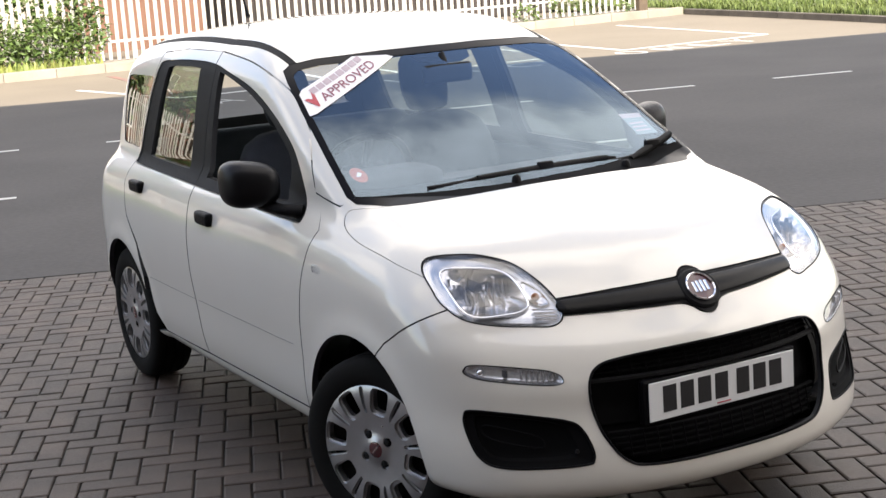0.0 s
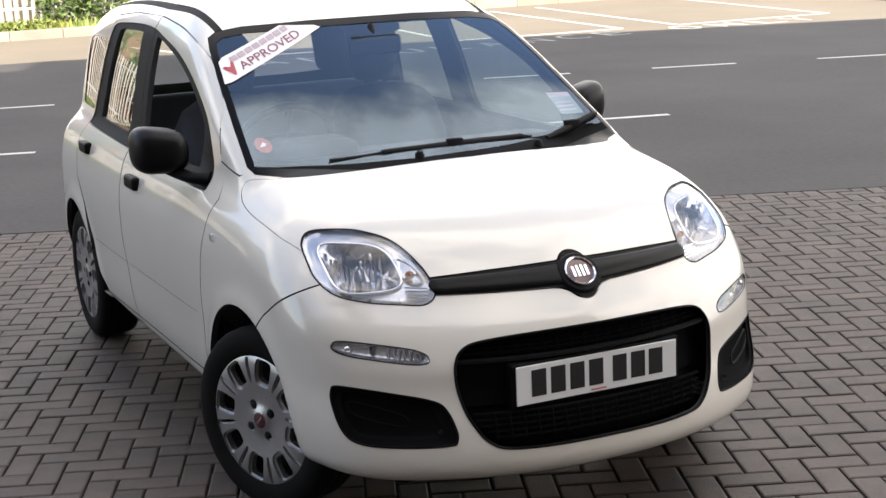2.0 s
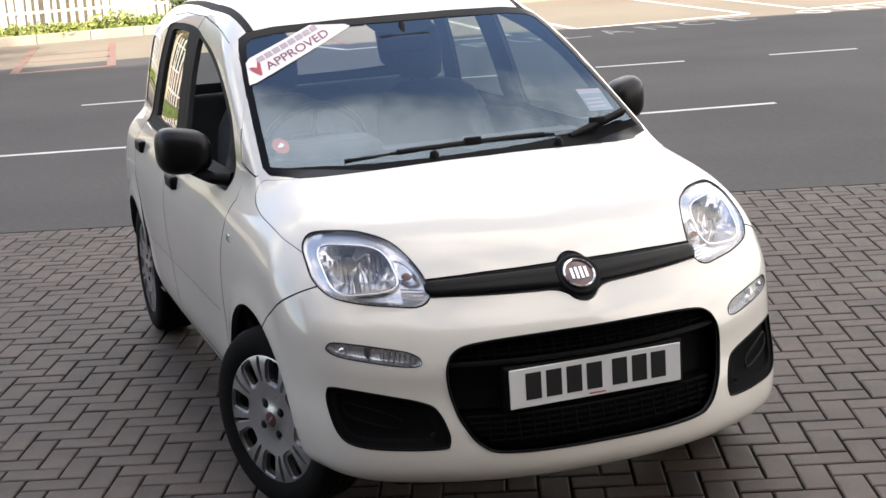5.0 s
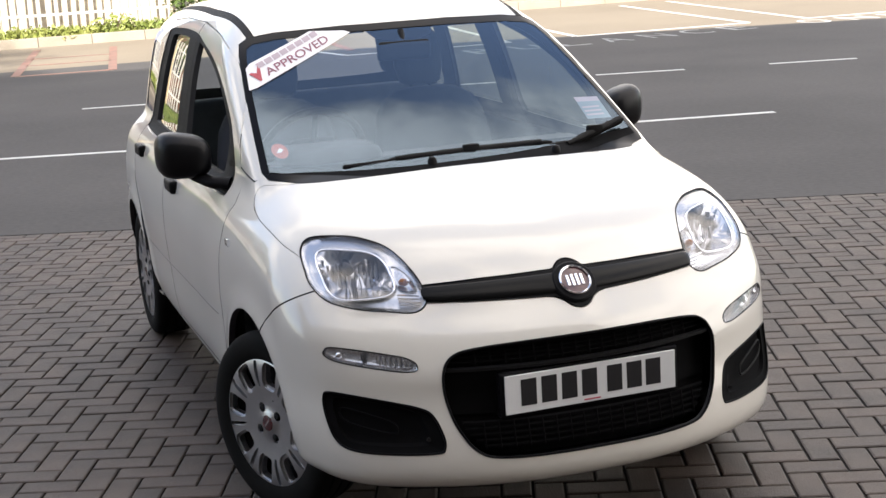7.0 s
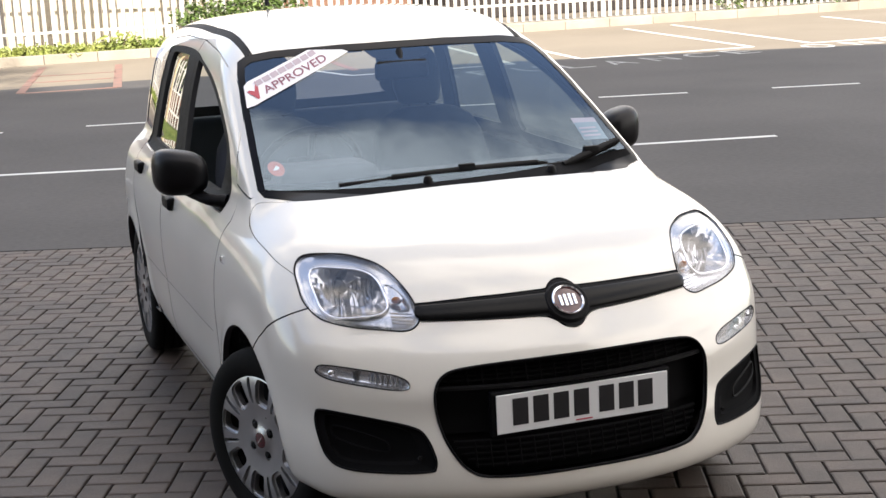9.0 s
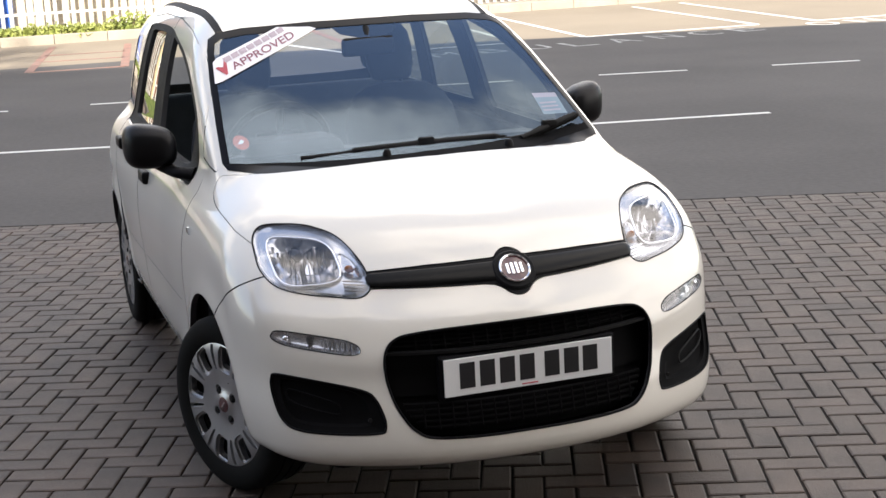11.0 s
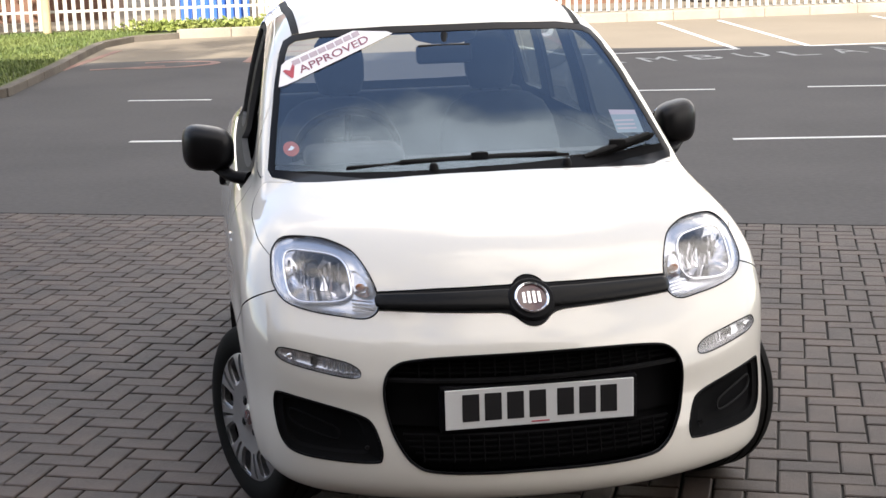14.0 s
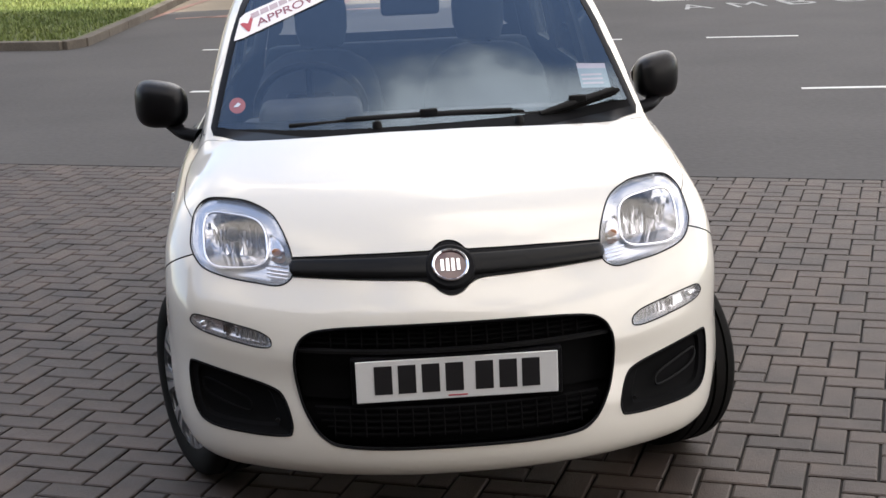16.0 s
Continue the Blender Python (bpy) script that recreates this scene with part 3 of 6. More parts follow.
strips = pair("roof_strip", [("I", prism([(-a, b) for a, b in strip_poly], "z", 1.3, 1.7)), ("D", SCREEN_CUT)], "black roof joint strip", base=shell(skin_v, skin_q, -0.002, 0.01), mats=[BLACK, TRIM])
tail_poly = [(-0.60, 0.35), (0.60, 0.35), (0.62, 0.9), (0.56, 1.2), (0.47, 1.44), (-0.47, 1.44), (-0.56, 1.2), (-0.62, 0.9)]
ROOF_ALL = prism(grow([(0.505, 1.655), (0.532, 1.66), (0.542, 2.2), (0.516, 3.2), (0.466, 3.42), (-0.466, 3.42), (-0.516, 3.2), (-0.542, 2.2), (-0.532, 1.66), (-0.505, 1.655), (-0.505, 1.5), (0.505, 1.5)], GAP), "z", 1.3, 1.7)
side_poly = [(0.99, 0.99), (1.158, 1.017)] + [(a - 0.004, b + 0.004) for a, b in RAIL[1:]] + [(2.6, 1.429), (2.889, 1.408), (2.934, 1.2), (2.990, 0.962), (2.990, 0.86), (2.935, 0.735), (2.81, 0.63), (2.75, 0.5), (2.75, 0.1), (3.7, 0.1), (3.7, 1.7), (0.9, 1.7), (0.9, 1.02)]
body_sides = pair("body_side", [("I", prism(side_poly, "x", -1.0, -0.2)), ("D", SCREEN_CUT), ("D", ROOF_ALL), ("D", ARCH_R), ("D", prism(QUARTER, "x", -1, -0.3)), ("D", HOOD_CUT),
                                ("D", prism(grow(tail_poly, GAP), "y", 3.2, 3.8)), ("D", prism([(-0.2, 0.1), (-0.2, 0.7), (0.2, 0.7), (0.2, 0.1)], "y", 0.5, 3.9))], "white painted pillar and rear quarter")
tailgate = panel("tailgate", [("I", prism(tail_poly, "y", 3.25, 3.8)), ("D", prism(TAIL_GLASS, "y", 3.2, 3.8)), ("D", ROOF_ALL)])

# ---- windows ----
inset_ws = grow(SCREEN_EDGE, -0.020)
windscreen = panel("windscreen", [("I", prism(inset_ws, "y", 0.6, 1.85))], "clear windscreen reflecting a cloudy sky", base=THIN, mats=[SCREEN, SCREEN])
panel("screen_seal", [("I", prism(SCREEN_EDGE, "y", 0.6, 1.85)), ("D", prism(grow(SCREEN_EDGE, -0.019), "y", 0.5, 1.95))], "black ceramic border", base=shell(skin_v, skin_q, -0.001, 0.01), mats=[FRIT, BLACK], parent=windscreen)
panel("lower_border", [("I", prism(grow(SCREEN_EDGE, -0.0195), "y", 0.6, 1.85)), ("D", prism([(-0.7, 1.010), (-0.45, 1.008), (0, 1.017), (0.45, 1.020), (0.7, 1.034), (0.7, 1.6), (-0.7, 1.6)], "y", 0.4, 2.0))], "black ceramic band along the foot of the glass",
      base=shell(skin_v, skin_q, -0.0015, 0.004), mats=[MATT, MATT], parent=windscreen)
frame_steps = [("I", prism(GLASS_ALL, "x", -1.0, -0.3)), ("D", prism(GLASS_F, "x", -1.1, -0.2)), ("D", prism(GLASS_R, "x", -1.1, -0.2))]
frames_f = pair("window_frame", frame_steps + [("I", prism([(1.0, 0.8), (2.16, 0.8), (2.215, 1.5), (1.0, 1.5)], "x", -1.1, -0.2))], "black window surround", base=shell(skin_v, skin_q, -0.004, 0.02), mats=[BLACK, TRIM], parents=doors_f)
frames_r = pair("window_frame", frame_steps + [("I", prism([(2.164, 0.8), (3.1, 0.8), (3.1, 1.5), (2.219, 1.5)], "x", -1.1, -0.2))], "black window surround", base=shell(skin_v, skin_q, -0.004, 0.02), mats=[BLACK, TRIM], parents=doors_r)
DEEPGLASS = shell(skin_v, skin_q, -0.014, 0.004)
panes_r = pair("window_pane", [("I", prism(grow(GLASS_R, 0.006), "x", -1.0, -0.3))], "tinted side glass", base=DEEPGLASS, mats=[PANE, PANE], parents=doors_r)
pane_f = mirrored(carve(DEEPGLASS, [("I", prism(grow(GLASS_F, 0.006), "x", -1.0, -0.3))]))
part("window_pane", dress(sheet(pane_f)), None, doors_f[1], "tinted side glass", mats=[PANE, PANE])
quarters = pair("quarter_window", [("I", prism(QUARTER, "x", -1.0, -0.3))], "dark glass in the rear quarter", base=THIN, mats=[PANE, PANE])
panel("tail_window", [("I", prism(TAIL_GLASS, "y", 3.2, 3.8))], "clear glass in the tailgate", base=THIN, mats=[SCREEN, SCREEN], parent=tailgate)

# ---- front: grille bar, badge, grille, lamps, plate ----
BARSKIN = shell(skin_v, skin_q, 0.004, 0.02)
grille_bar = panel("grille_bar", [("I", prism(grow(BAR, -0.002), "y", -0.3, 0.45)), ("D", LAMP_CUT)], "satin black bar between the headlamps", base=BARSKIN, mats=[GRAIN, GRAIN])
bead = []
for i in range(81):
    x = -0.418 + 0.836 * i / 80
    zc, hh = 0.7615 - 0.028 * (x / 0.42) ** 2 * 0.2, 0.0245 - 0.006 * abs(x) / 0.42
    hh *= min(1.0, (0.42 - abs(x)) / 0.02 + 0.35)
    bead.append([(x, on_front(x, zc + hh * math.sin(a))[1] - 0.003 - 0.013 * math.cos(a) ** 0.8 * min(1.0, hh / 0.018), zc + hh * math.sin(a)) for a in np.linspace(-1.5, 1.5, 11)]
                + [(x, on_front(x, zc)[1] + 0.006, zc)])
part("bar_bead", rings_mesh(bead), SATIN, grille_bar, "rounded satin black bead", smooth=60)
c0 = on_front(0, 0.755)
n0 = gradient(np.array([on_front(0.03, 0.755)]))[0]
n0[0] = 0
to_badge = Matrix.Translation(Vector(c0)) @ Vector(n0).to_track_quat("Z", "Y").to_matrix().to_4x4()
pad = lathe([(-0.02, 0.02), (-0.02, 0.066), (0.006, 0.066), (0.012, 0.060), (0.013, 0.02)], 48, "z")
bmesh.ops.transform(pad, matrix=to_badge, verts=pad.verts)
badge = part("badge", pad, GRAIN, car, "round black badge boss", smooth=35)
ring = lathe([(0.010, 0.0475), (0.018, 0.0475), (0.0205, 0.045), (0.018, 0.0415), (0.010, 0.041)], 48, "z", closed=True)
bmesh.ops.transform(ring, matrix=to_badge, verts=ring.verts)
part("badge_ring", ring, CHROME, badge, "chrome ring", smooth=40)
disc = lathe([(0.009, 0.001), (0.009, 0.0415), (0.0135, 0.0413), (0.0155, 0.02), (0.016, 0.001)], 40, "z")
bmesh.ops.transform(disc, matrix=to_badge, verts=disc.verts)
part("badge_disc", disc, MAROON, badge, "dark red enamel disc", smooth=40)
for dx in (-0.021, -0.007, 0.007, 0.021):
    bar = block((0.0085, 0.040 - abs(dx) * 0.25, 0.003), (dx, 0, 0.0165), 0.001, 1)
    bmesh.ops.transform(bar, matrix=to_badge, verts=bar.verts)
    part("badge_bar", bar, CHROME, badge)
grille = panel("lower_grille", [("I", prism(grow(GRILLE, 0.012), "y", -0.3, 0.3))], "black plastic lower grille", base=shell(skin_v, skin_q, -0.07, 0.012), mats=[MATT, MATT])


def bowed_bar(z, half, depth, h, back):
    """A horizontal slat that follows the nose."""
    rings = []
    for i in range(25):
        x = -half + 2 * half * i / 24
        y = on_front(x, z)[1] + back
        rings.append([(x, y, z - h / 2), (x, y + depth, z - h / 2), (x, y + depth, z + h / 2), (x, y, z + h * 0.3)])
    return rings_mesh(rings)


panel("plate_panel", [("I", prism(grow(GRILLE, -0.004), "y", -0.3, 0.3)), ("I", prism([(-0.6, 0.432), (0.6, 0.432), (0.6, 0.566), (-0.6, 0.566)], "y", -0.3, 0.3))],
      "smooth black panel behind the number plate", base=shell(skin_v, skin_q, -0.058, 0.008), mats=[MATT, MATT], parent=grille)
for z, half, h, back in ((0.618, 0.33, 0.005, 0.026), (0.606, 0.37, 0.005, 0.026), (0.594, 0.385, 0.005, 0.026), (0.582, 0.39, 0.005, 0.026), (0.566, 0.405, 0.010, 0.010),
                         (0.418, 0.37, 0.005, 0.026), (0.402, 0.365, 0.005, 0.026), (0.386, 0.355, 0.005, 0.026), (0.370, 0.34, 0.005, 0.026), (0.354, 0.32, 0.005, 0.026)):
    part("slat", bowed_bar(z, half, 0.014, h, back), MATT if h < 0.01 else BLACK, grille)
for k in range(-8, 9):
    for z0, z1 in ((0.574, 0.622), (0.35, 0.422)):
        x = k * 0.04
        a, b = on_front(x, z0), on_front(x, z1)
        if abs(x) < 0.33:
            part("rib", tube([(x, a[1] + 0.02, z0), (x, b[1] + 0.02, z1)], 0.0025, 4, closed=False), MATT, grille)
part("plate_holder", block((0.545, 0.03, 0.130), (0, 0.014, 0.489), 0.008), GRAIN, grille)
rim = [(*on_front(a, b)[:2], b) for a, b in grow(GRILLE, -0.001)]
part("grille_edge", tube(rim, 0.004, 6), GRAIN, grille, smooth=60)

plate = part("number_plate", block((0.52, 0.004, 0.111), (0, -0.006, 0.4905), 0.0015, 1), PLATE, car, "white front number plate")
for x in (-0.190, -0.129, -0.068, -0.007, 0.070, 0.131, 0.190):
    part("plate_bar", block((0.046, 0.002, 0.076), (x, -0.0085, 0.4935), 0.0006, 1), INK, plate, "plain dark bar in place of a character")
part("plate_maker_mark", block((0.05, 0.0015, 0.004), (0, -0.0084, 0.4435), 0.0004, 1), REDINK, plate)


def scaled(outline, k, dx=0.0, dz=0.0):
    p = np.array(outline)
    c = p.mean(0)
    return (p - c) * k + c + np.array([dx, dz])


def lamp(sign):
    """One headlamp: lens over a chrome bowl, with a framed reflector, a bulb and an amber indicator."""
    edge = [(sign * a, b) for a, b in HEADLAMP]
    tag = "clear headlamp with chrome bezel"
    # inner frame: rounded square set towards the outside
    cx, cz, a, b = 0.565, 0.802, 0.088, 0.058
    frame_pts = []
    for hx, hz in HEADLAMP:
        w = math.atan2((hz - cz) / b, (hx - cx) / a)
        u = math.copysign(abs(math.cos(w)) ** 0.55, math.cos(w))
        v = math.copysign(abs(math.sin(w)) ** 0.55, math.sin(w))
        frame_pts.append((cx + a * u + 0.10 * (v * b), cz + b * v * (1.0 + 0.10 * u)))
    housing_rings = []
    for k, back in ((0.985, 0.002), (0.965, 0.016), (0.93, 0.024)):
        housing_rings.append([(x, on_front(x, z)[1] + back, z) for x, z in ((sign * a, b) for a, b in scaled(HEADLAMP, k))])
    for k, back in ((1.07, 0.026), (1.01, 0.017)):
        housing_rings.append([(sign * x, on_front(sign * x, z)[1] + back, z) for x, z in scaled(frame_pts, k)])
    head = part("headlamp", rings_mesh(housing_rings, cap=False), LAMPCHROME, car, tag, smooth=50)
    lens = dress(sheet(carve(THIN, [("I", prism(edge, "y", -0.35, 0.68))])))
    part("lens", lens, None, head, "clear lens", mats=[LENS, LENS])
    part("lamp_gasket", tube([on_front(x, z) - np.array([0, 0.0, 0]) for x, z in ((sign * a, b) for a, b in grow(HEADLAMP, 0.0))], 0.0019, 6), BLACK, head, "thin black edge", smooth=60)
    bezel = [(sign * x, on_front(sign * x, z)[1] + 0.016, z) for x, z in frame_pts]
    part("bezel", tube(bezel, 0.0042, 8), CHROME, head, "chrome inner frame", smooth=60)
    deep = np.mean([p[1] for p in bezel]) + 0.085
    bowl = []
    for k, back in ((1.0, 0.0), (0.93, 0.02), (0.80, 0.045), (0.6, 0.065), (0.35, 0.078), (0.12, 0.084)):
        ring = []
        for (x, z), (bx, by, bz) in zip(scaled(frame_pts, k), bezel):
            ring.append((sign * x, by * (1 - back / 0.085) + (deep - 0.085 + back) * (back / 0.085) + back * (1 - back / 0.085), z))
        bowl.append(ring)
    part("reflector", rings_mesh(bowl), REFLECT, head, "faceted chrome reflector", smooth=30)
    # bright facets that stand in the bowl on both sides of the bulb
    facet = random.Random(5)
    for i in range(13):
        u = -0.074 + 0.0122 * i
        if abs(u - 0.008) < 0.014:
            continue
        x, lo, hi = cx + u, cz - 0.047 + facet.uniform(0, 0.006), cz + 0.028 + facet.uniform(-0.012, 0.012)
        y0, tilt, w = on_front(sign * x, cz)[1] + 0.044, facet.uniform(-0.005, 0.005), 0.0048
        pts = [(sign * (x - w), y0 + tilt, lo), (sign * (x + w), y0 - tilt, lo), (sign * (x + w), y0 + 0.022 - tilt, (lo + hi) / 2), (sign * (x + w * 0.8), y0 + 0.016 - tilt, hi), (sign * (x - w * 0.8), y0 + 0.016 + tilt, hi), (sign * (x - w), y0 + 0.022 + tilt, (lo + hi) / 2)]
        part("facet", slab(pts, (0, 0.004, 0)), CHROME if i % 2 else REFLECT, head)
    cy = on_front(sign * cx, cz + 0.012)[1]
    cap = lathe([(0.0, 0.002), (0.0, 0.012), (0.006, 0.0155), (0.05, 0.016), (0.05, 0.002)], 20, "y")
    bmesh.ops.translate(cap, vec=(sign * (cx + 0.010), cy + 0.03, cz + 0.010), verts=cap.verts)
    part("bulb_shield", cap, TRIM, head, "dark bulb cap", smooth=40)
    stem = lathe([(-0.05, 0.001), (-0.05, 0.007), (-0.012, 0.007), (-0.012, 0.001)], 12, "z")
    bmesh.ops.translate(stem, vec=(sign * (cx + 0.010), cy + 0.045, cz + 0.004), verts=stem.verts)
    part("bulb", stem, CHROME, head, smooth=40)
    # amber indicator bowl and ribbed corner towards the middle
    bowl_in = spline([(0.466, 0.822), (0.474, 0.800), (0.472, 0.772), (0.452, 0.762), (0.432, 0.764), (0.428, 0.780), (0.440, 0.806)], 4)
    rings_in = [[(sign * x, on_front(sign * x, z)[1] + back, z) for x, z in scaled(bowl_in, k)] for k, back in ((1.0, 0.012), (0.9, 0.022), (0.55, 0.027))]
    part("indicator_bowl", rings_mesh(rings_in), REFLECT, head, "small indicator reflector", smooth=40)
    ix, iz = 0.452, 0.784
    bulb = bmesh.new()
    bmesh.ops.create_uvsphere(bulb, u_segments=16, v_segments=10, radius=0.0115)
    bmesh.ops.scale(bulb, vec=(1.15, 0.7, 0.9), verts=bulb.verts)
    bmesh.ops.translate(bulb, vec=(sign * ix, on_front(sign * ix, iz)[1] + 0.016, iz), verts=bulb.verts)
    part("indicator_bulb", bulb, AMBER, head, "amber indicator bulb", smooth=60)
    for i in range(4):
        z = 0.7265 + 0.008 * i
        pts = [(sign * x, on_front(sign * x, z)[1] + 0.012, z + 0.004 * (x - 0.43) / 0.05) for x in np.linspace(0.424 - 0.001 * i, 0.478, 8)]
        part("rib", tube(pts, 0.0028, 5, closed=False), CHROME, head)
    return head


def day_lamp(sign):
    """Slim lamp under the headlamp."""
    edge = [(sign * a, b) for a, b in FOG]
    rings = [[(x, on_front(x, z)[1] + back, z) for x, z in ((sign * a, b) for a, b in scaled(FOG, k))] for k, back in ((1.0, 0.0), (0.95, 0.012), (0.88, 0.022), (0.7, 0.027))]
    unit = part("day_lamp", rings_mesh(rings), DAYBOWL, car, "slim clear daytime lamp in the bumper", smooth=50)
    part("lens", dress(sheet(carve(THIN, [("I", prism(edge, "y", -0.35, 0.68))]))), None, unit, "clear lens", mats=[LENS, LENS])
    part("lamp_gasket", tube([on_front(x, z) for x, z in edge], 0.0015, 6), BLACK, unit, smooth=60)
    for i in range(7):
        x = sign * (0.49 + 0.0125 * i)
        z = 0.586 + 0.0016 * i
        y0 = on_front(x, z)[1] + 0.010
        part("rib", tube([(x, y0, z - 0.010), (x, y0 + 0.004, z + 0.013)], 0.0042, 6, closed=False), LAMPCHROME, unit)
    bx, bz = sign * 0.655, 0.607
    bulb = bmesh.new()
    bmesh.ops.create_uvsphere(bulb, u_segments=14, v_segments=8, radius=0.011)
    bmesh.ops.translate(bulb, vec=(bx, on_front(bx, bz)[1] + 0.016, bz), verts=bulb.verts)
    part("bulb", bulb, CHROME, unit, smooth=60)
    part("divider", block((0.004, 0.02, 0.02), (sign * 0.60, on_front(sign * 0.60, 0.6)[1] + 0.018, 0.601)), TRIM, unit)
    return unit


def intake(sign):
    """Blanked intake beside the grille, with a stepped recess."""
    edge = [(sign * a, b) for a, b in INTAKE]
    rings = []
    for k, back in ((1.0, 0.003), (0.97, 0.006), (0.93, 0.010), (0.80, 0.013), (0.74, 0.030), (0.55, 0.036)):
        rings.append([(x, on_front(x, z)[1] + back, z) for x, z in ((sign * a, b) for a, b in scaled(INTAKE, k, 0.006 if k < 0.85 else 0.0, 0.004 if k < 0.85 else 0.0))])
    unit = part("side_intake", rings_mesh(rings), MATT, car, "black plastic blanking panel", smooth=35)
    part("intake_edge", tube([on_front(x, z) for x, z in edge], 0.003, 6), GRAIN, unit, smooth=60)
    lip = []
    for x, z in spline([(0.545, 0.395), (0.60, 0.405), (0.652, 0.422), (0.668, 0.440), (0.664, 0.458), (0.64, 0.456), (0.58, 0.438), (0.545, 0.424), (0.536, 0.408)], 3):
        p = on_front(sign * x, z)
        lip.append((p[0], p[1] + 0.022, p[2]))
    part("fog_lamp_lip", tube(lip, 0.003, 8), BLACK if sign > 0 else MATT, unit, smooth=60)
    px, pz = sign * 0.468, 0.385
    stud = lathe([(0, 0.001), (0, 0.006), (0.006, 0.006), (0.006, 0.001)], 12, "y")
    bmesh.ops.translate(stud, vec=(px, on_front(px, pz)[1] + 0.002, pz), verts=stud.verts)
    part("screw", stud, BLACK, unit)
    return unit


for sign in (-1, 1):
    lamp(sign)
    day_lamp(sign)
    intake(sign)


# ---- wheels ----
def hub_slots(r0, r1, h0, h1, n, turn, floor=-0.2):
    """Rounded slots round a hub, as one cutter along x: half width h0 at radius r0 and h1 at r1."""
    out = []
    for i in range(n):
        c = 2 * math.pi * i / n + turn
        poly = []
        for k in range(28):
            a = 2 * math.pi * k / 28
            u = math.copysign(abs(math.cos(a)) ** 0.5, math.cos(a))
            v = math.copysign(abs(math.sin(a)) ** 0.5, math.sin(a))
            r, t = (r0 + r1) / 2 + (r1 - r0) / 2 * u, v * (h0 + (h1 - h0) * (u + 1) / 2)
            poly.append((r * math.cos(c) - t * math.sin(c), r * math.sin(c) + t * math.cos(c)))
        out.append(prism(poly, "x", floor, 0.3))
    return join_meshes(out)


tyre_prof = [(-0.080, 0.199), (-0.087, 0.214), (-0.0905, 0.238), (-0.087, 0.262), (-0.078, 0.278), (-0.066, 0.285)]
for gx in (-0.042, 0.0, 0.042):
    tyre_prof += [(gx - 0.005, 0.2872), (gx - 0.004, 0.280), (gx + 0.004, 0.280), (gx + 0.005, 0.2872)]
tyre_prof += [(-a, b) for a, b in tyre_prof[5::-1]]
cap_prof = [(0.080, 0.001), (0.080, 0.030), (0.077, 0.034), (0.075, 0.06), (0.078, 0.095), (0.083, 0.13), (0.083, 0.165), (0.079, 0.186), (0.074, 0.197), (0.064, 0.199),
            (0.050, 0.19), (0.055, 0.165), (0.055, 0.13), (0.055, 0.09), (0.053, 0.05), (0.053, 0.001)]
cap_mesh = bpy.data.meshes.new("cap")
bm = lathe(cap_prof, 96, "x")
bm.to_mesh(cap_mesh)
bm.free()
bolts = join_meshes([prism([(0.05 * math.cos(a) + 0.0145 * math.cos(t), 0.05 * math.sin(a) + 0.0145 * math.sin(t)) for t in (2 * math.pi * i / 14 for i in range(14))], "x", 0.066, 0.2) for a in (radians(20 + 90 * j) for j in range(4))])
cap_mesh = carve(cap_mesh, [("D", hub_slots(0.103, 0.184, 0.028, 0.034, 8, radians(22.5), 0.072)), ("D", hub_slots(0.114, 0.180, 0.024, 0.029, 8, radians(22.5))),
                            ("D", hub_slots(0.108, 0.186, 0.0055, 0.0085, 8, 0.0, 0.072)), ("D", hub_slots(0.118, 0.182, 0.0035, 0.0055, 8, 0.0)), ("D", bolts)])


def wheel(where, steer, outward, spin):
    """A wheel that stands at where, outer face towards outward (-1 or 1 along x), turned by steer degrees."""
    w = new("wheel")
    w.parent = car
    tagged(w, "steel wheel with silver trim and black tyre")
    base = Matrix.Translation(where) @ Matrix.Rotation(radians(steer), 4, "Z") @ Matrix.Rotation(0 if outward > 0 else math.pi, 4, "Z") @ Matrix.Rotation(radians(spin), 4, "X")
    w.matrix_local = base
    t = part("tyre", lathe(tyre_prof, 72, "x", closed=True), RUBBER, w, "black road tyre", smooth=32)
    trim = part("hub_cap", cap_mesh.copy(), SILVER, w, "silver wheel trim with eight wide and eight narrow slots", smooth=40)
    trim.scale = (1.04, 1.07, 1.07)
    part("rim", lathe([(-0.07, 0.203), (0.05, 0.203), (0.03, 0.17), (0.015, 0.10), (0.02, 0.02), (-0.07, 0.02)], 48, "x"), BLACK, w, smooth=40)
    part("centre_cap", lathe([(0.075, 0.001), (0.075, 0.027), (0.083, 0.026), (0.085, 0.02), (0.0855, 0.001)], 28, "x"), MAROON, w, "dark red centre cap", smooth=40)
    part("cap_bar", block((0.002, 0.03, 0.005), (0.0862, 0, 0), 0.0005, 1, Matrix.Rotation(radians(35), 4, "X")), CHROME, w)
    for j in range(4):
        a = radians(20 + 90 * j)
        nut = lathe([(0.06, 0.001), (0.06, 0.0125), (0.080, 0.0125), (0.083, 0.008), (0.083, 0.001)], 6, "x")
        bmesh.ops.translate(nut, vec=(0, 0.05 * math.cos(a), 0.05 * math.sin(a)), verts=nut.verts)
        part("wheel_nut", nut, BLACK, w)
    return w


wheel((-0.700, AXLE_F - 0.012, HUB_Z), 24, -1, 12)
wheel((0.672, AXLE_F - 0.012, HUB_Z), 24, 1, 40)
wheel((-0.702, AXLE_R, HUB_Z), 0, -1, 70)
wheel((0.702, AXLE_R, HUB_Z), 0, 1, 5)


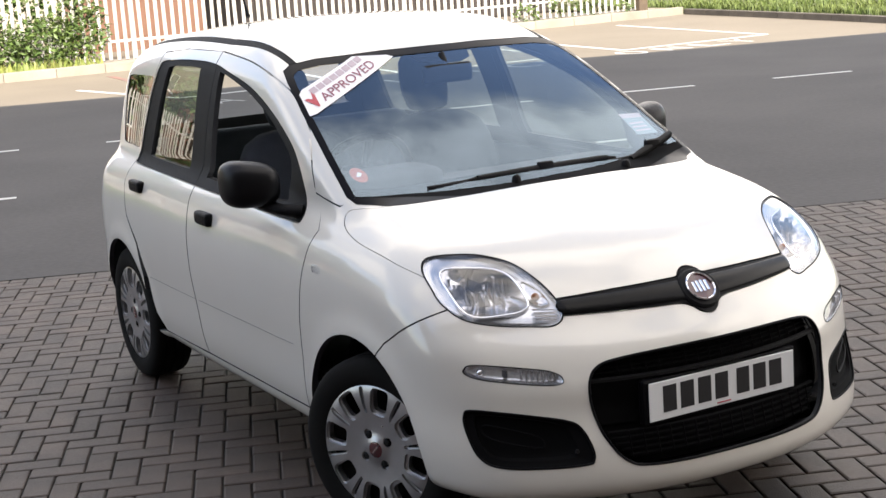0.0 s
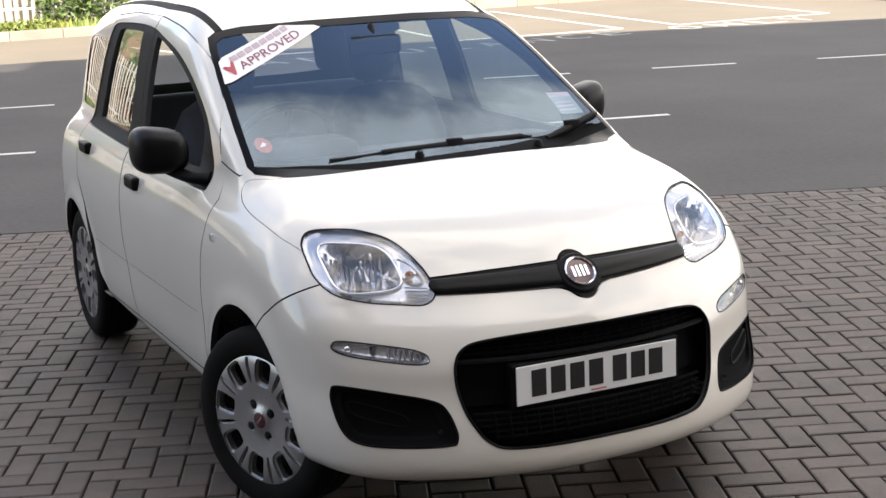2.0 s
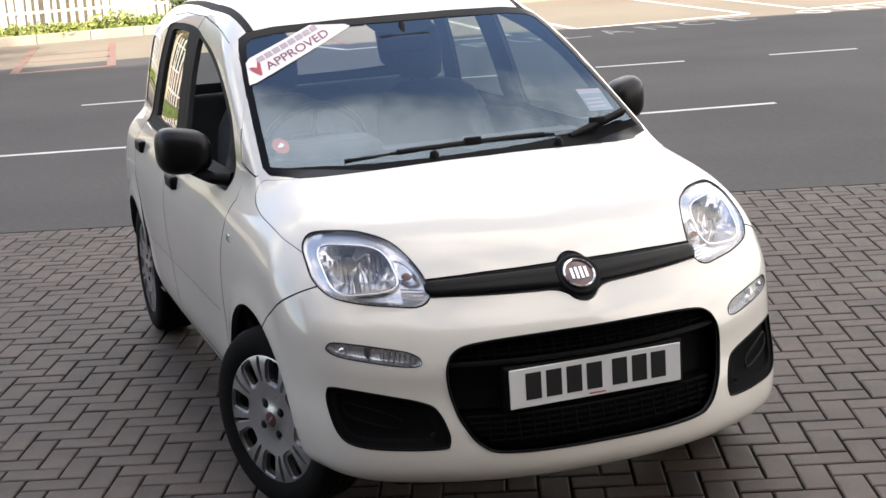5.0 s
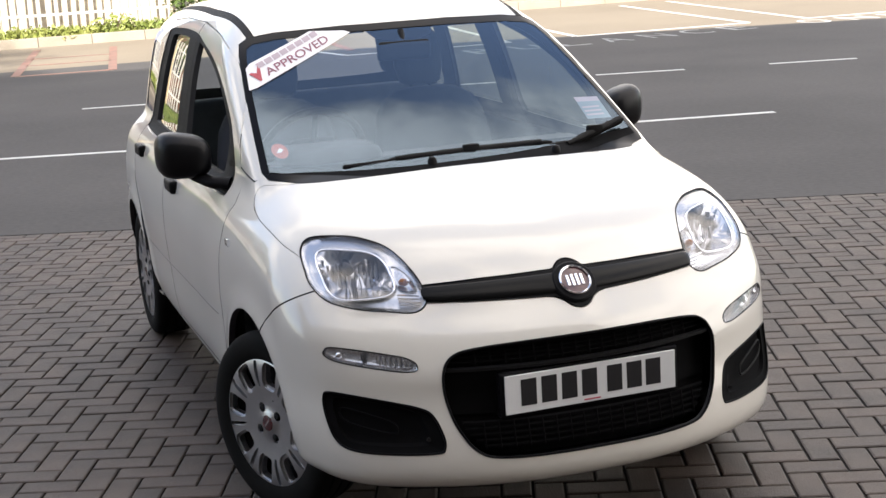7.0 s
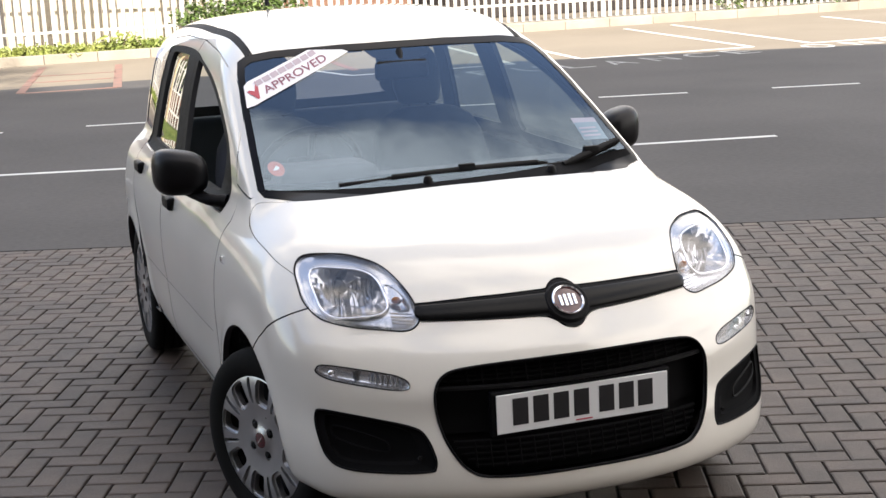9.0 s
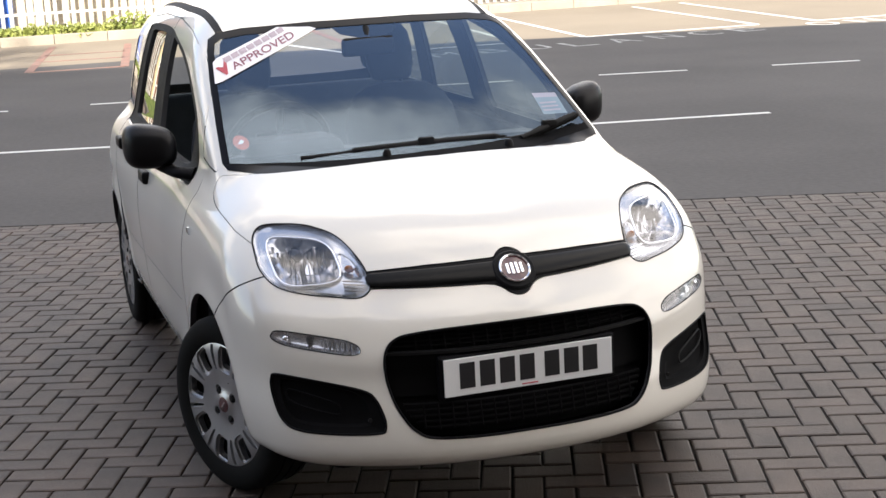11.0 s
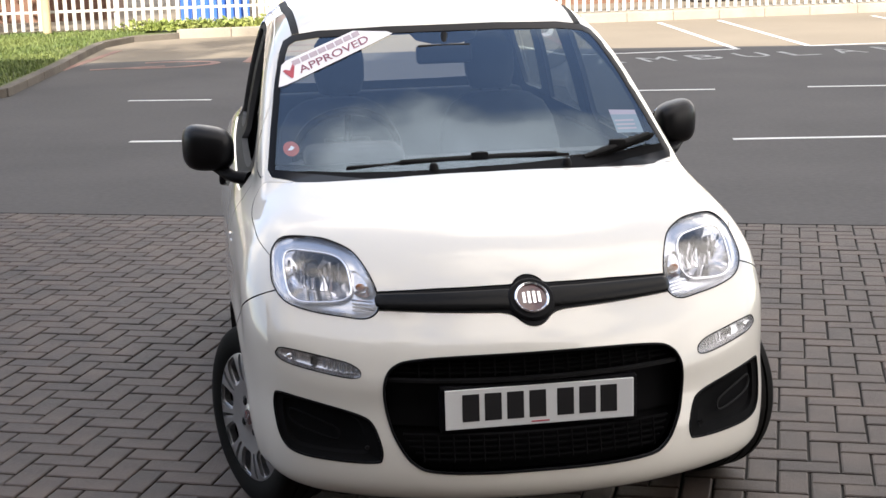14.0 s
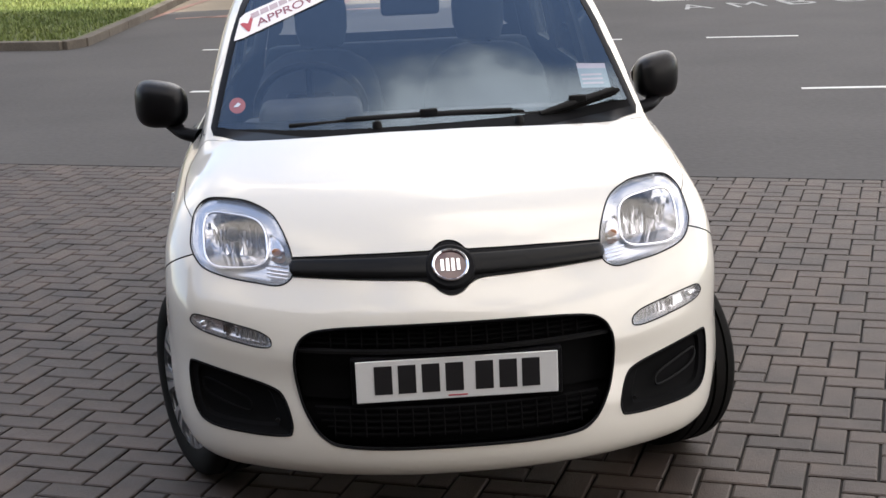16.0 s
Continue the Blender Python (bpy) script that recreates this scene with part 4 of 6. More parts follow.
def liner(y, r, sign):
    rings = []
    for i in range(21):
        a = math.pi * (-0.04 + 1.08 * i / 20)
        c, s = math.cos(a), math.sin(a)
        rings.append([(sign * 0.42, y + r * c, 0.292 + r * s), (sign * 0.69, y + r * c, 0.292 + r * s), (sign * 0.69, y + (r + 0.012) * c, 0.292 + (r + 0.012) * s), (sign * 0.42, y + (r + 0.012) * c, 0.292 + (r + 0.012) * s)])
    return rings_mesh(rings)


for sign in (-1, 1):
    part("arch_liner", liner(0.742, 0.350, sign), BLACK, car, "black wheel arch liner", smooth=40)
    part("arch_liner", liner(AXLE_R, 0.333, sign), BLACK, car, "black wheel arch liner", smooth=40)
part("underbody", block((1.10, 3.3, 0.10), (0, 1.82, 0.25), 0.03), BLACK, car, "dark underside")
# added slab, hidden from view, that keeps light from under the nose
part("shade_slab", block((0.80, 0.50, 0.02), (0, 0.50, 0.195), 0.006), MATT, car, "unseen black slab added under the nose to deepen the shadow")
part("engine_bay", block((0.80, 0.62, 0.38), (0, 0.56, 0.55), 0.05), BLACK, car, "dark engine bay")

# ---- mirrors, handles, small parts of the sides ----
def door_mirror(sign, door):
    cx, cy, cz = (-0.853 if sign < 0 else 0.820), (1.335 if sign < 0 else 1.425), 1.044
    bm = bmesh.new()
    bmesh.ops.create_uvsphere(bm, u_segments=32, v_segments=20, radius=1)
    for v in bm.verts:
        x, y, z = v.co
        k = (abs(x) ** 3.2 + abs(y) ** 2.6 + abs(z) ** 3.2) ** (-1 / 3.2)
        x, y, z = x * k, y * k, z * k
        if y > 0.45:
            y = 0.45
        v.co = (cx + (0.088 if sign < 0 else 0.078) * x, cy + 0.085 * y + 0.025 * (sign * x), cz + 0.076 * z * (1 + 0.10 * sign * x) + 0.006 * sign * x)
    unit = part("door_mirror", bm, MIRRORCASE, door, "black plastic door mirror", smooth=50)
    p = on_side(1.19, 0.945, sign)
    back = cy - 1.335
    base = spline([(p[0] + sign * -0.012, 1.215 + back, 0.945), (sign * 0.775, 1.24 + back, 0.955), (sign * 0.80, 1.28 + back, 0.968), (sign * 0.83, 1.325 + back, 0.99)], 5, closed=False)
    arm = tube(base, 0.03, 12, closed=False, radii=[0.034 - 0.008 * min(1, i / 6) for i in range(len(base))])
    bmesh.ops.scale(arm, vec=(1, 1, 0.72), space=Matrix.Translation((0, 0, -0.965)), verts=arm.verts)
    arm_ob = part("mirror_arm", arm, GRAIN, door, "black mirror foot", smooth=50)
    glass_bm = lathe([(0.0, 0.001), (0.0, 0.062), (0.003, 0.062), (0.003, 0.001)], 32, "y")
    bmesh.ops.scale(glass_bm, vec=(1.25, 1, 1.0), verts=glass_bm.verts)
    bmesh.ops.translate(glass_bm, vec=(cx, cy + 0.0395, cz), verts=glass_bm.verts)
    g = part("mirror_face", glass_bm, MIRROR, door, "mirror glass", smooth=40)
    return unit


for i, sign in enumerate((-1, 1)):
    door_mirror(sign, doors_f[i])
    for y, z, door in ((1.95, 0.846, doors_f[i]), (2.785, 0.876, doors_r[i])):
        p = on_side(y, z, sign)
        part("handle", block((0.034, 0.135, 0.05), (p[0] + sign * 0.008, y, z), 0.015, 3), GRAIN, door, "black pull handle", smooth=40)
        part("handle_cup", block((0.006, 0.10, 0.03), (p[0] + sign * 0.001, y, z - 0.034), 0.003, 2), PAINT, door, smooth=40)
    p = on_side(0.978, 0.805, sign)
    part("side_repeater", block((0.012, 0.05, 0.024), (p[0] + sign * 0.002, 0.978, 0.805), 0.005, 2), LENS, car, "small clear side repeater", smooth=40)
    # thin dark bead that paints the shade of the pressed door crease
    line = [on_side(y, 0.523 - 0.010 * (y - 1.18), sign) + np.array([sign * 0.0005, 0, 0]) for y in np.linspace(1.19, 2.08, 20)]
    part("door_crease_shade", tube(line, 0.0006, 6, closed=False), TRIM, doors_f[i], smooth=60)
    line = [on_side(y, 0.523 - 0.010 * (y - 1.18), sign) + np.array([sign * 0.0005, 0, 0]) for y in np.linspace(2.11, 2.68, 14)]
    part("door_crease_shade", tube(line, 0.0006, 6, closed=False), TRIM, doors_r[i], smooth=60)
aerial = tube([(-0.126, 3.05, 1.515), (-0.126, 3.07, 1.56), (-0.126, 3.16, 1.72)], 0.004, 8, closed=False, radii=[0.012, 0.006, 0.003])
part("aerial", aerial, BLACK, car, "short black roof aerial", smooth=60)

# ---- cowl and wipers ----
cowl_poly = [(-0.70, 0.92), (-0.64, 0.902), (-0.52, 0.822), (-0.3, 0.762), (0, 0.739), (0.3, 0.762), (0.52, 0.822), (0.64, 0.902), (0.70, 0.92), (0.66, 1.02), (0.5, 0.98), (0, 0.93), (-0.5, 0.98), (-0.66, 1.02)]
cowl = panel("cowl", [("I", prism(cowl_poly, "z", 0.9, 1.2))], "black plastic scuttle under the wipers", base=shell(skin_v, skin_q, -0.014, 0.02), mats=[MATT, MATT])
for i in range(14):
    x = -0.05 + 0.035 * i
    p = on_top(x, 0.79 + 0.10 * x * x)
    part("vent_slot", block((0.022, 0.05, 0.004), (x, p[1], p[2] - 0.011), 0.001, 1), BLACK, cowl)


def on_screen(x, z, lift):
    p = solve_along((x, 0, z), 1, 0.5, 1.9)
    g = gradient(p[None])[0]
    return Vector(p + g * lift)


def on_glass(x, z, lift):
    """A point on the windscreen's plane, raised by lift, also where the bonnet stands before it."""
    bend = 0.11 + 0.7 * max(0.0, z - 1.0)
    y = -0.77 + 1.66 * z - 0.02 * math.sin((z - 1.03) * 7) + bend * x * x
    return Vector((x, y, z)) + Vector((2 * bend * x, -1, 1.66)).normalized() * lift


def wiper(blade, arm, name_label):
    """A wiper: blade with spine and clip, and the arm from its pivot; both as (x, z) on the glass."""
    (x0, z0), (x1, z1) = blade
    pts = [on_glass(x0 + (x1 - x0) * t, z0 + (z1 - z0) * t, 0.022) for t in np.linspace(0, 1, 15)]
    w = part("wiper", tube(pts, 0.006, 8, closed=False, radii=[0.006] + [0.013] * 13 + [0.006]), RUBBER, car, name_label, smooth=60)
    spine = [p + Vector((0, -0.007, 0.009)) for p in pts[1:-1]]
    part("blade_spine", tube(spine, 0.0065, 8, closed=False, radii=[0.009 + 0.004 * math.sin(math.pi * i / 12) for i in range(13)]), BLACK, w, smooth=60)
    mid = pts[7] + Vector((0, -0.010, 0.018))
    part("clip", block((0.055, 0.022, 0.026), mid, 0.006, 2), BLACK, w, smooth=40)
    way = [on_glass(x, z, 0.022) for x, z in arm] + [mid]
    way = [Vector(q) for q in spline(way, 5, closed=False)]
    part("wiper_arm", tube(way, 0.007, 8, closed=False, radii=[0.0065 + 0.002 * math.sin(math.pi * i / (len(way) - 1)) for i in range(len(way))]), BLACK, w, smooth=60)


wiper(((-0.29, 1.001), (0.30, 1.004)), [(-0.42, 0.999), (-0.30, 1.001), (-0.16, 1.006)], "long black windscreen wiper at rest")
wiper(((0.325, 0.986), (0.612, 1.043)), [(0.06, 0.994), (0.20, 0.996), (0.33, 0.998), (0.40, 1.004)], "short black windscreen wiper at rest")
for x in (-0.155, 0.272):
    p = on_top(x, 0.80)
    nozzle = lathe([(-0.012, 0.016), (0.008, 0.015), (0.018, 0.010), (0.021, 0.003)], 14, "z")
    bmesh.ops.translate(nozzle, vec=p, verts=nozzle.verts)
    part("washer_nozzle", nozzle, BLACK, car, smooth=40)


# ---- stickers on the windscreen ----
def screen_patch(outline, lift, n=10):
    """A flat label laid on the windscreen: outline in (x, z)."""
    bm = bmesh.new()
    fine = []
    k = len(outline)
    for i in range(k):
        a, b = np.array(outline[i]), np.array(outline[(i + 1) % k])
        fine += [a + (b - a) * t / n for t in range(n)]
    c = np.mean(fine, 0)
    loops = []
    for s in (1.0, 0.75, 0.5, 0.25):
        loops.append([bm.verts.new(on_screen(*(c + (p - c) * s), lift)) for p in fine])
    mid = bm.verts.new(on_screen(*c, lift))
    m = len(fine)
    for r0, r1 in zip(loops[:-1], loops[1:]):
        for j in range(m):
            bm.faces.new((r0[j], r0[(j + 1) % m], r1[(j + 1) % m], r1[j]))
    for j in range(m):
        bm.faces.new((loops[-1][j], loops[-1][(j + 1) % m], mid))
    bmesh.ops.recalc_face_normals(bm, faces=bm.faces)
    return bm


banner_outline = [(-0.602, 1.236), (-0.574, 1.243), (-0.182, 1.391), (-0.200, 1.398), (-0.318, 1.402), (-0.566, 1.314), (-0.584, 1.300)]
banner = part("banner_sticker", screen_patch(banner_outline, 0.001), PAPER, windscreen, "white diagonal dealer banner with red and grey lettering")
A0, A1 = np.array((-0.580, 1.247)), np.array((-0.195, 1.3885))
along = (A1 - A0) / np.linalg.norm(A1 - A0)
across = np.array((-along[1], along[0]))


def banner_point(u, v):
    return tuple(A0 + along * u + across * v)


txt = bpy.data.curves.new("banner_text", "FONT")
txt.body, txt.size, txt.align_x, txt.offset = "APPROVED", 0.042, "LEFT", 0.0003
txt_ob = new("text_work", txt)
dg = bpy.context.evaluated_depsgraph_get()
text_me = bpy.data.meshes.new_from_object(txt_ob.evaluated_get(dg))
bpy.data.objects.remove(txt_ob)
bm = bmesh.new()
bm.from_mesh(text_me)
width = max(v.co.x for v in bm.verts)
bmesh.ops.triangulate(bm, faces=bm.faces)
bmesh.ops.subdivide_edges(bm, edges=[e for e in bm.edges if e.calc_length() > 0.015], cuts=1)
for v in bm.verts:
    v.co = on_screen(*banner_point(0.064 + v.co.x / width * 0.27, 0.006 + v.co.y * 0.72), 0.0024)
part("banner_word", bm, PLUMINK, windscreen, "dark red lettering reading APPROVED")
part("banner_tick", screen_patch([banner_point(*q) for q in ((0.010, 0.034), (0.021, 0.034), (0.031, 0.020), (0.056, 0.046), (0.062, 0.043), (0.036, 0.004), (0.029, 0.004))], 0.0024, 3), REDINK, windscreen, "red tick")
for i in range(8):
    u = 0.052 + 0.0335 * i
    part("banner_bar", screen_patch([banner_point(u, 0.035), banner_point(u + 0.0285, 0.035), banner_point(u + 0.0285, 0.049), banner_point(u, 0.049)], 0.0024, 3), GREYINK, windscreen)
part("round_sticker", screen_patch([(-0.585 + 0.026 * math.cos(a), 1.071 + 0.020 * math.sin(a)) for a in (2 * math.pi * i / 18 for i in range(18))], -0.006, 1), ORANGEINK, windscreen, "small round orange sticker")
part("sticker_mark", screen_patch([(-0.597, 1.066), (-0.583, 1.066), (-0.573, 1.073), (-0.583, 1.078)], -0.004, 2), PAPER, windscreen)
part("paper_label", screen_patch([(0.505, 1.072), (0.600, 1.068), (0.600, 1.118), (0.505, 1.123)], -0.006, 3), BLUEINK, windscreen, "pale printed label with a red top")
part("label_band", screen_patch([(0.505, 1.123), (0.600, 1.118), (0.600, 1.131), (0.505, 1.137)], -0.006, 3), GREYINK, windscreen)
for i in range(3):
    part("label_bar", screen_patch([(0.512, 1.080 + 0.011 * i), (0.58, 1.078 + 0.011 * i), (0.58, 1.083 + 0.011 * i), (0.512, 1.085 + 0.011 * i)], -0.0045, 2), GREYINK, windscreen)

# ---- cabin ----
part("dashboard", block((1.22, 0.46, 0.30), (0, 1.18, 0.83), 0.07, 4), TRIM, car, "dark grey dashboard", smooth=50)
part("instrument_hood", block((0.34, 0.22, 0.10), (-0.36, 1.30, 0.985), 0.045, 4), TRIM, car, smooth=50)
wheel_m = Matrix.Translation((-0.365, 1.50, 0.975)) @ Matrix.Rotation(radians(-62), 4, "X")
ring = tube([wheel_m @ Vector((0.185 * math.cos(a), 0.185 * math.sin(a), 0)) for a in (2 * math.pi * i / 40 for i in range(40))], 0.015, 10)
steering = part("steering_wheel", ring, GRAIN, car, "black steering wheel", smooth=60)
part("wheel_boss", block((0.17, 0.13, 0.05), (0, 0, 0), 0.02, 3, wheel_m), GRAIN, steering, smooth=50)
for a in (0, math.pi, -math.pi / 2):
    part("spoke", tube([wheel_m @ Vector((0.05 * math.cos(a), 0.05 * math.sin(a), 0)), wheel_m @ Vector((0.185 * math.cos(a), 0.185 * math.sin(a), 0))], 0.014, 8, closed=False), GRAIN, steering, smooth=60)


def cushion(sections, power=3.0, segs=28):
    """A padded form through level sections (z, centre x, centre y, half width, half depth), rounded at both ends."""
    rings = []
    for z, cx, cy, hw, hd in sections:
        ring = []
        for i in range(segs):
            a = 2 * math.pi * i / segs
            c, q = math.cos(a), math.sin(a)
            ring.append((cx + hw * math.copysign(abs(c) ** (2 / power), c), cy + hd * math.copysign(abs(q) ** (2 / power), q), z))
        rings.append(ring)
    bm = rings_mesh(rings)
    bm.verts.ensure_lookup_table()
    bm.faces.new([bm.verts[i] for i in range(segs)][::-1])
    bmesh.ops.recalc_face_normals(bm, faces=bm.faces)
    return bm


def seat(x, y, name_label):
    """A front seat: base, shouldered backrest and a tall rounded headrest."""
    s = part("seat", block((0.50, 0.52, 0.20), (x, y, 0.55), 0.07, 4), FABRIC, car, name_label, smooth=50)
    back = [(0.58, 0.20, 0.07), (0.60, 0.235, 0.085), (0.75, 0.25, 0.09), (0.90, 0.245, 0.085), (1.0, 0.225, 0.08), (1.06, 0.19, 0.07), (1.095, 0.13, 0.055), (1.105, 0.08, 0.04)]
    part("backrest", cushion([(z, x, y + 0.24 + 0.25 * (z - 0.58), w, d) for z, w, d in back]), FABRIC, s, smooth=60)
    rest = [(1.115, 0.07, 0.03), (1.125, 0.085, 0.045), (1.18, 0.100, 0.055), (1.25, 0.102, 0.055), (1.31, 0.092, 0.05), (1.338, 0.07, 0.04), (1.348, 0.04, 0.025)]
    part("headrest", cushion([(z, x * 0.94, y + 0.26 + 0.25 * (z - 0.58), w, d) for z, w, d in rest], 2.6), FABRIC, s, smooth=60)
    for dx in (-0.04, 0.04):
        part("headrest_post", tube([(x * 0.94 + dx, y + 0.385, 1.08), (x * 0.94 + dx, y + 0.40, 1.15)], 0.006, 6, closed=False), TRIM, s)
    return s


seat(-0.345, 1.80, "dark fabric driver's seat")
seat(0.305, 1.80, "dark fabric passenger seat")
bench = part("rear_seat", block((1.20, 0.52, 0.20), (0, 2.62, 0.55), 0.07, 4), FABRIC, car, "dark fabric rear bench", smooth=50)
part("backrest", cushion([(z, 0, 2.88 + 0.25 * (z - 0.58), w, d) for z, w, d in ((0.58, 0.56, 0.06), (0.61, 0.595, 0.08), (0.8, 0.60, 0.085), (0.98, 0.59, 0.08), (1.03, 0.57, 0.06), (1.04, 0.54, 0.04))], 6.0, 40), FABRIC, bench, smooth=60)
part("parcel_shelf", block((1.15, 0.40, 0.04), (0, 3.26, 0.965), 0.012), TRIM, car)
part("inner_mirror", block((0.20, 0.03, 0.068), (-0.01, 1.47, 1.319), 0.018, 3), BLACK, car, "black interior mirror", smooth=40)
part("inner_mirror_stem", tube([(-0.01, 1.475, 1.34), (0.0, 1.525, 1.385)], 0.012, 8, closed=False), BLACK, car, smooth=60)
part("mirror_patch", screen_patch([(-0.128, 1.400), (-0.105, 1.372), (-0.05, 1.359), (0.05, 1.359), (0.105, 1.372), (0.128, 1.400)], -0.006, 3), MATT, windscreen, "black patch behind the inner mirror")
for sign in (-1, 1):
    part("sun_visor", block((0.36, 0.15, 0.018), (sign * 0.28, 1.715, 1.405), 0.006, 2, Matrix.Rotation(radians(14), 4, "X")), TRIM, car, smooth=40)
    part("door_card", block((0.03, 1.6, 0.50), (sign * 0.735, 1.98, 0.66), 0.012), TRIM, car)
for o in car.children_recursive:
    if o.data and o.data.materials and o.data.materials[0] in (SCREEN, PANE, LENS):
        o.visible_shadow = False

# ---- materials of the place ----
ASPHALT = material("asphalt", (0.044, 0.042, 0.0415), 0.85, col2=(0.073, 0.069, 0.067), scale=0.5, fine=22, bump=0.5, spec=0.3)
PAVER = material("paver_concrete", (0.0218, 0.0133, 0.0097), 0.60, col2=(0.0555, 0.0368, 0.0274), scale=4.0, fine=190, bump=0.9, per_object=0.24, spec=0.5, tight=0.10)
JOINT = material("joint_sand", (0.008, 0.007, 0.006), 0.95, col2=(0.02, 0.017, 0.014), scale=3, fine=160, bump=0.6)
# browner asphalt of the lot, raised far up to paint sunlight on it
SUNASPHALT = material("sunlit_asphalt", (0.155, 0.13, 0.098), 0.9, col2=(0.205, 0.175, 0.132), scale=0.4, fine=80, bump=0.5, spec=0.3)
LINE = material("road_paint", (0.62, 0.62, 0.60), 0.7, col2=(0.46, 0.46, 0.45), scale=2.5, fine=60, bump=0.3)
WORN = material("worn_road_paint", (0.40, 0.41, 0.40), 0.75, col2=(0.13, 0.13, 0.13), scale=4, fine=30, bump=0.3)
REDLINE = material("worn_red_paint", (0.24, 0.115, 0.085), 0.75, col2=(0.12, 0.085, 0.07), scale=4, fine=30, bump=0.3)
KERB = material("kerb_concrete", (0.20, 0.175, 0.14), 0.9, col2=(0.32, 0.285, 0.23), scale=1.6, fine=70, bump=0.4, per_object=0.08)
DARKKERB = material("dirty_kerb", (0.065, 0.053, 0.043), 0.95, col2=(0.12, 0.105, 0.085), scale=2.2, fine=50, bump=0.5, per_object=0.1)
SOIL = material("grassy_soil", (0.06, 0.085, 0.02), 0.95, col2=(0.10, 0.10, 0.04), scale=1.4, fine=30, bump=0.6)
GRASS = material("grass", (0.055, 0.09, 0.016), 0.7, col2=(0.125, 0.15, 0.036), scale=0.9, fine=9, per_object=0.3)
LEAF = material("leaf", (0.045, 0.085, 0.018), 0.5, col2=(0.10, 0.14, 0.03), scale=2.5, fine=15, per_object=0.35)
WEED = material("weed", (0.12, 0.17, 0.03), 0.6, col2=(0.22, 0.23, 0.06), scale=2.5, fine=15, per_object=0.3)
STEEL = material("galvanised_steel", (0.55, 0.54, 0.50), 0.55, metal=0.25, col2=(0.44, 0.42, 0.38), scale=3, fine=60, per_object=0.1)
TIMBER = material("pale_post", (0.42, 0.34, 0.20), 0.8, col2=(0.32, 0.25, 0.15), scale=4, fine=60)
BRICK = material("orange_brick", (0.12, 0.06, 0.038), 0.85, col2=(0.17, 0.09, 0.058), scale=1.2, fine=26, bump=0.4)
BLUE = material("blue_steel", (0.02, 0.09, 0.42), 0.5, col2=(0.03, 0.12, 0.48), scale=1.5, fine=30)
FRAMEWHITE = material("white_window_frame", (0.72, 0.72, 0.70), 0.4)
CREAM = material("cream_render", (0.52, 0.46, 0.35), 0.85, col2=(0.38, 0.33, 0.25), scale=1.3, fine=30, bump=0.3)
SLATE = material("slate", (0.07, 0.07, 0.075), 0.8, col2=(0.11, 0.105, 0.10), scale=1.5, fine=20)
CLAD = material("grey_cladding", (0.19, 0.18, 0.165), 0.6, col2=(0.15, 0.14, 0.13), scale=0.4, fine=12)
SIDEBRICK = material("dark_brick", (0.11, 0.07, 0.055), 0.9, col2=(0.17, 0.11, 0.085), scale=1.5, fine=24, bump=0.3)
SHEDBOARD = material("shed_board", (0.022, 0.018, 0.016), 0.85, col2=(0.04, 0.03, 0.026), scale=3, fine=40, per_object=0.3)
DARKPANE = material("dark_window", (0.02, 0.024, 0.03), 0.08)
STUMP = material("bark", (0.07, 0.05, 0.035), 0.95, col2=(0.12, 0.09, 0.06), scale=6, fine=60, bump=0.6)

# ---- ground, forecourt, kerbs ----
ground_bm = bmesh.new()
cuts = [-400, -120, -40, -12, 12, 40, 120, 400]
gv = [[ground_bm.verts.new((x, y, -0.012)) for y in cuts] for x in cuts]
for i in range(7):
    for j in range(7):
        ground_bm.faces.new((gv[i][j], gv[i + 1][j], gv[i + 1][j + 1], gv[i][j + 1]))
ground = part("ground", ground_bm, ASPHALT)
tagged(ground, "dark grey asphalt reaching the horizon", "ground", kind="structure")
LAY = radians(-21.4)
EU, EN = np.array((math.cos(LAY), math.sin(LAY))), np.array((-math.sin(LAY), math.cos(LAY)))
EDGE0, BRICK0 = np.array((0.75, 5.075)), np.array((1.010, 0.569))


def edge_point(u, back):
    return EDGE0 + EU * u - EN * back


road_bm = bmesh.new()
# road and lot meet along the shadow edge, so sunlight is partly colour
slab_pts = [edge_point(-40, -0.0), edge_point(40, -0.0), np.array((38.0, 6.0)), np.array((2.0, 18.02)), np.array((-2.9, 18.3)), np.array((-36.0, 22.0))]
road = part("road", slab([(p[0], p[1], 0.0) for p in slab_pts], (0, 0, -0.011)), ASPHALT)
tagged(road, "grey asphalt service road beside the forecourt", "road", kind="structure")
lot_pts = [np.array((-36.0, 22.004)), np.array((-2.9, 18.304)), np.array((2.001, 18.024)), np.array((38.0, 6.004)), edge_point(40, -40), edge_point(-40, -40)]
lot = part("ground_far", slab([(p[0], p[1], 0.0) for p in lot_pts], (0, 0, -0.011)), SUNASPHALT)
tagged(lot, "tan asphalt parking area, its colour lightened for sunlight", "ground", kind="structure")
fore_pts = [edge_point(-40, 0.002), edge_point(40, 0.004), edge_point(40, 26), edge_point(-40, 26)]
forecourt = part("pavement", slab([(p[0], p[1], -0.0095) for p in fore_pts], (0, 0, -0.002)), JOINT)
tagged(forecourt, "brown-grey concrete blocks laid in herringbone", "pavement", kind="structure")


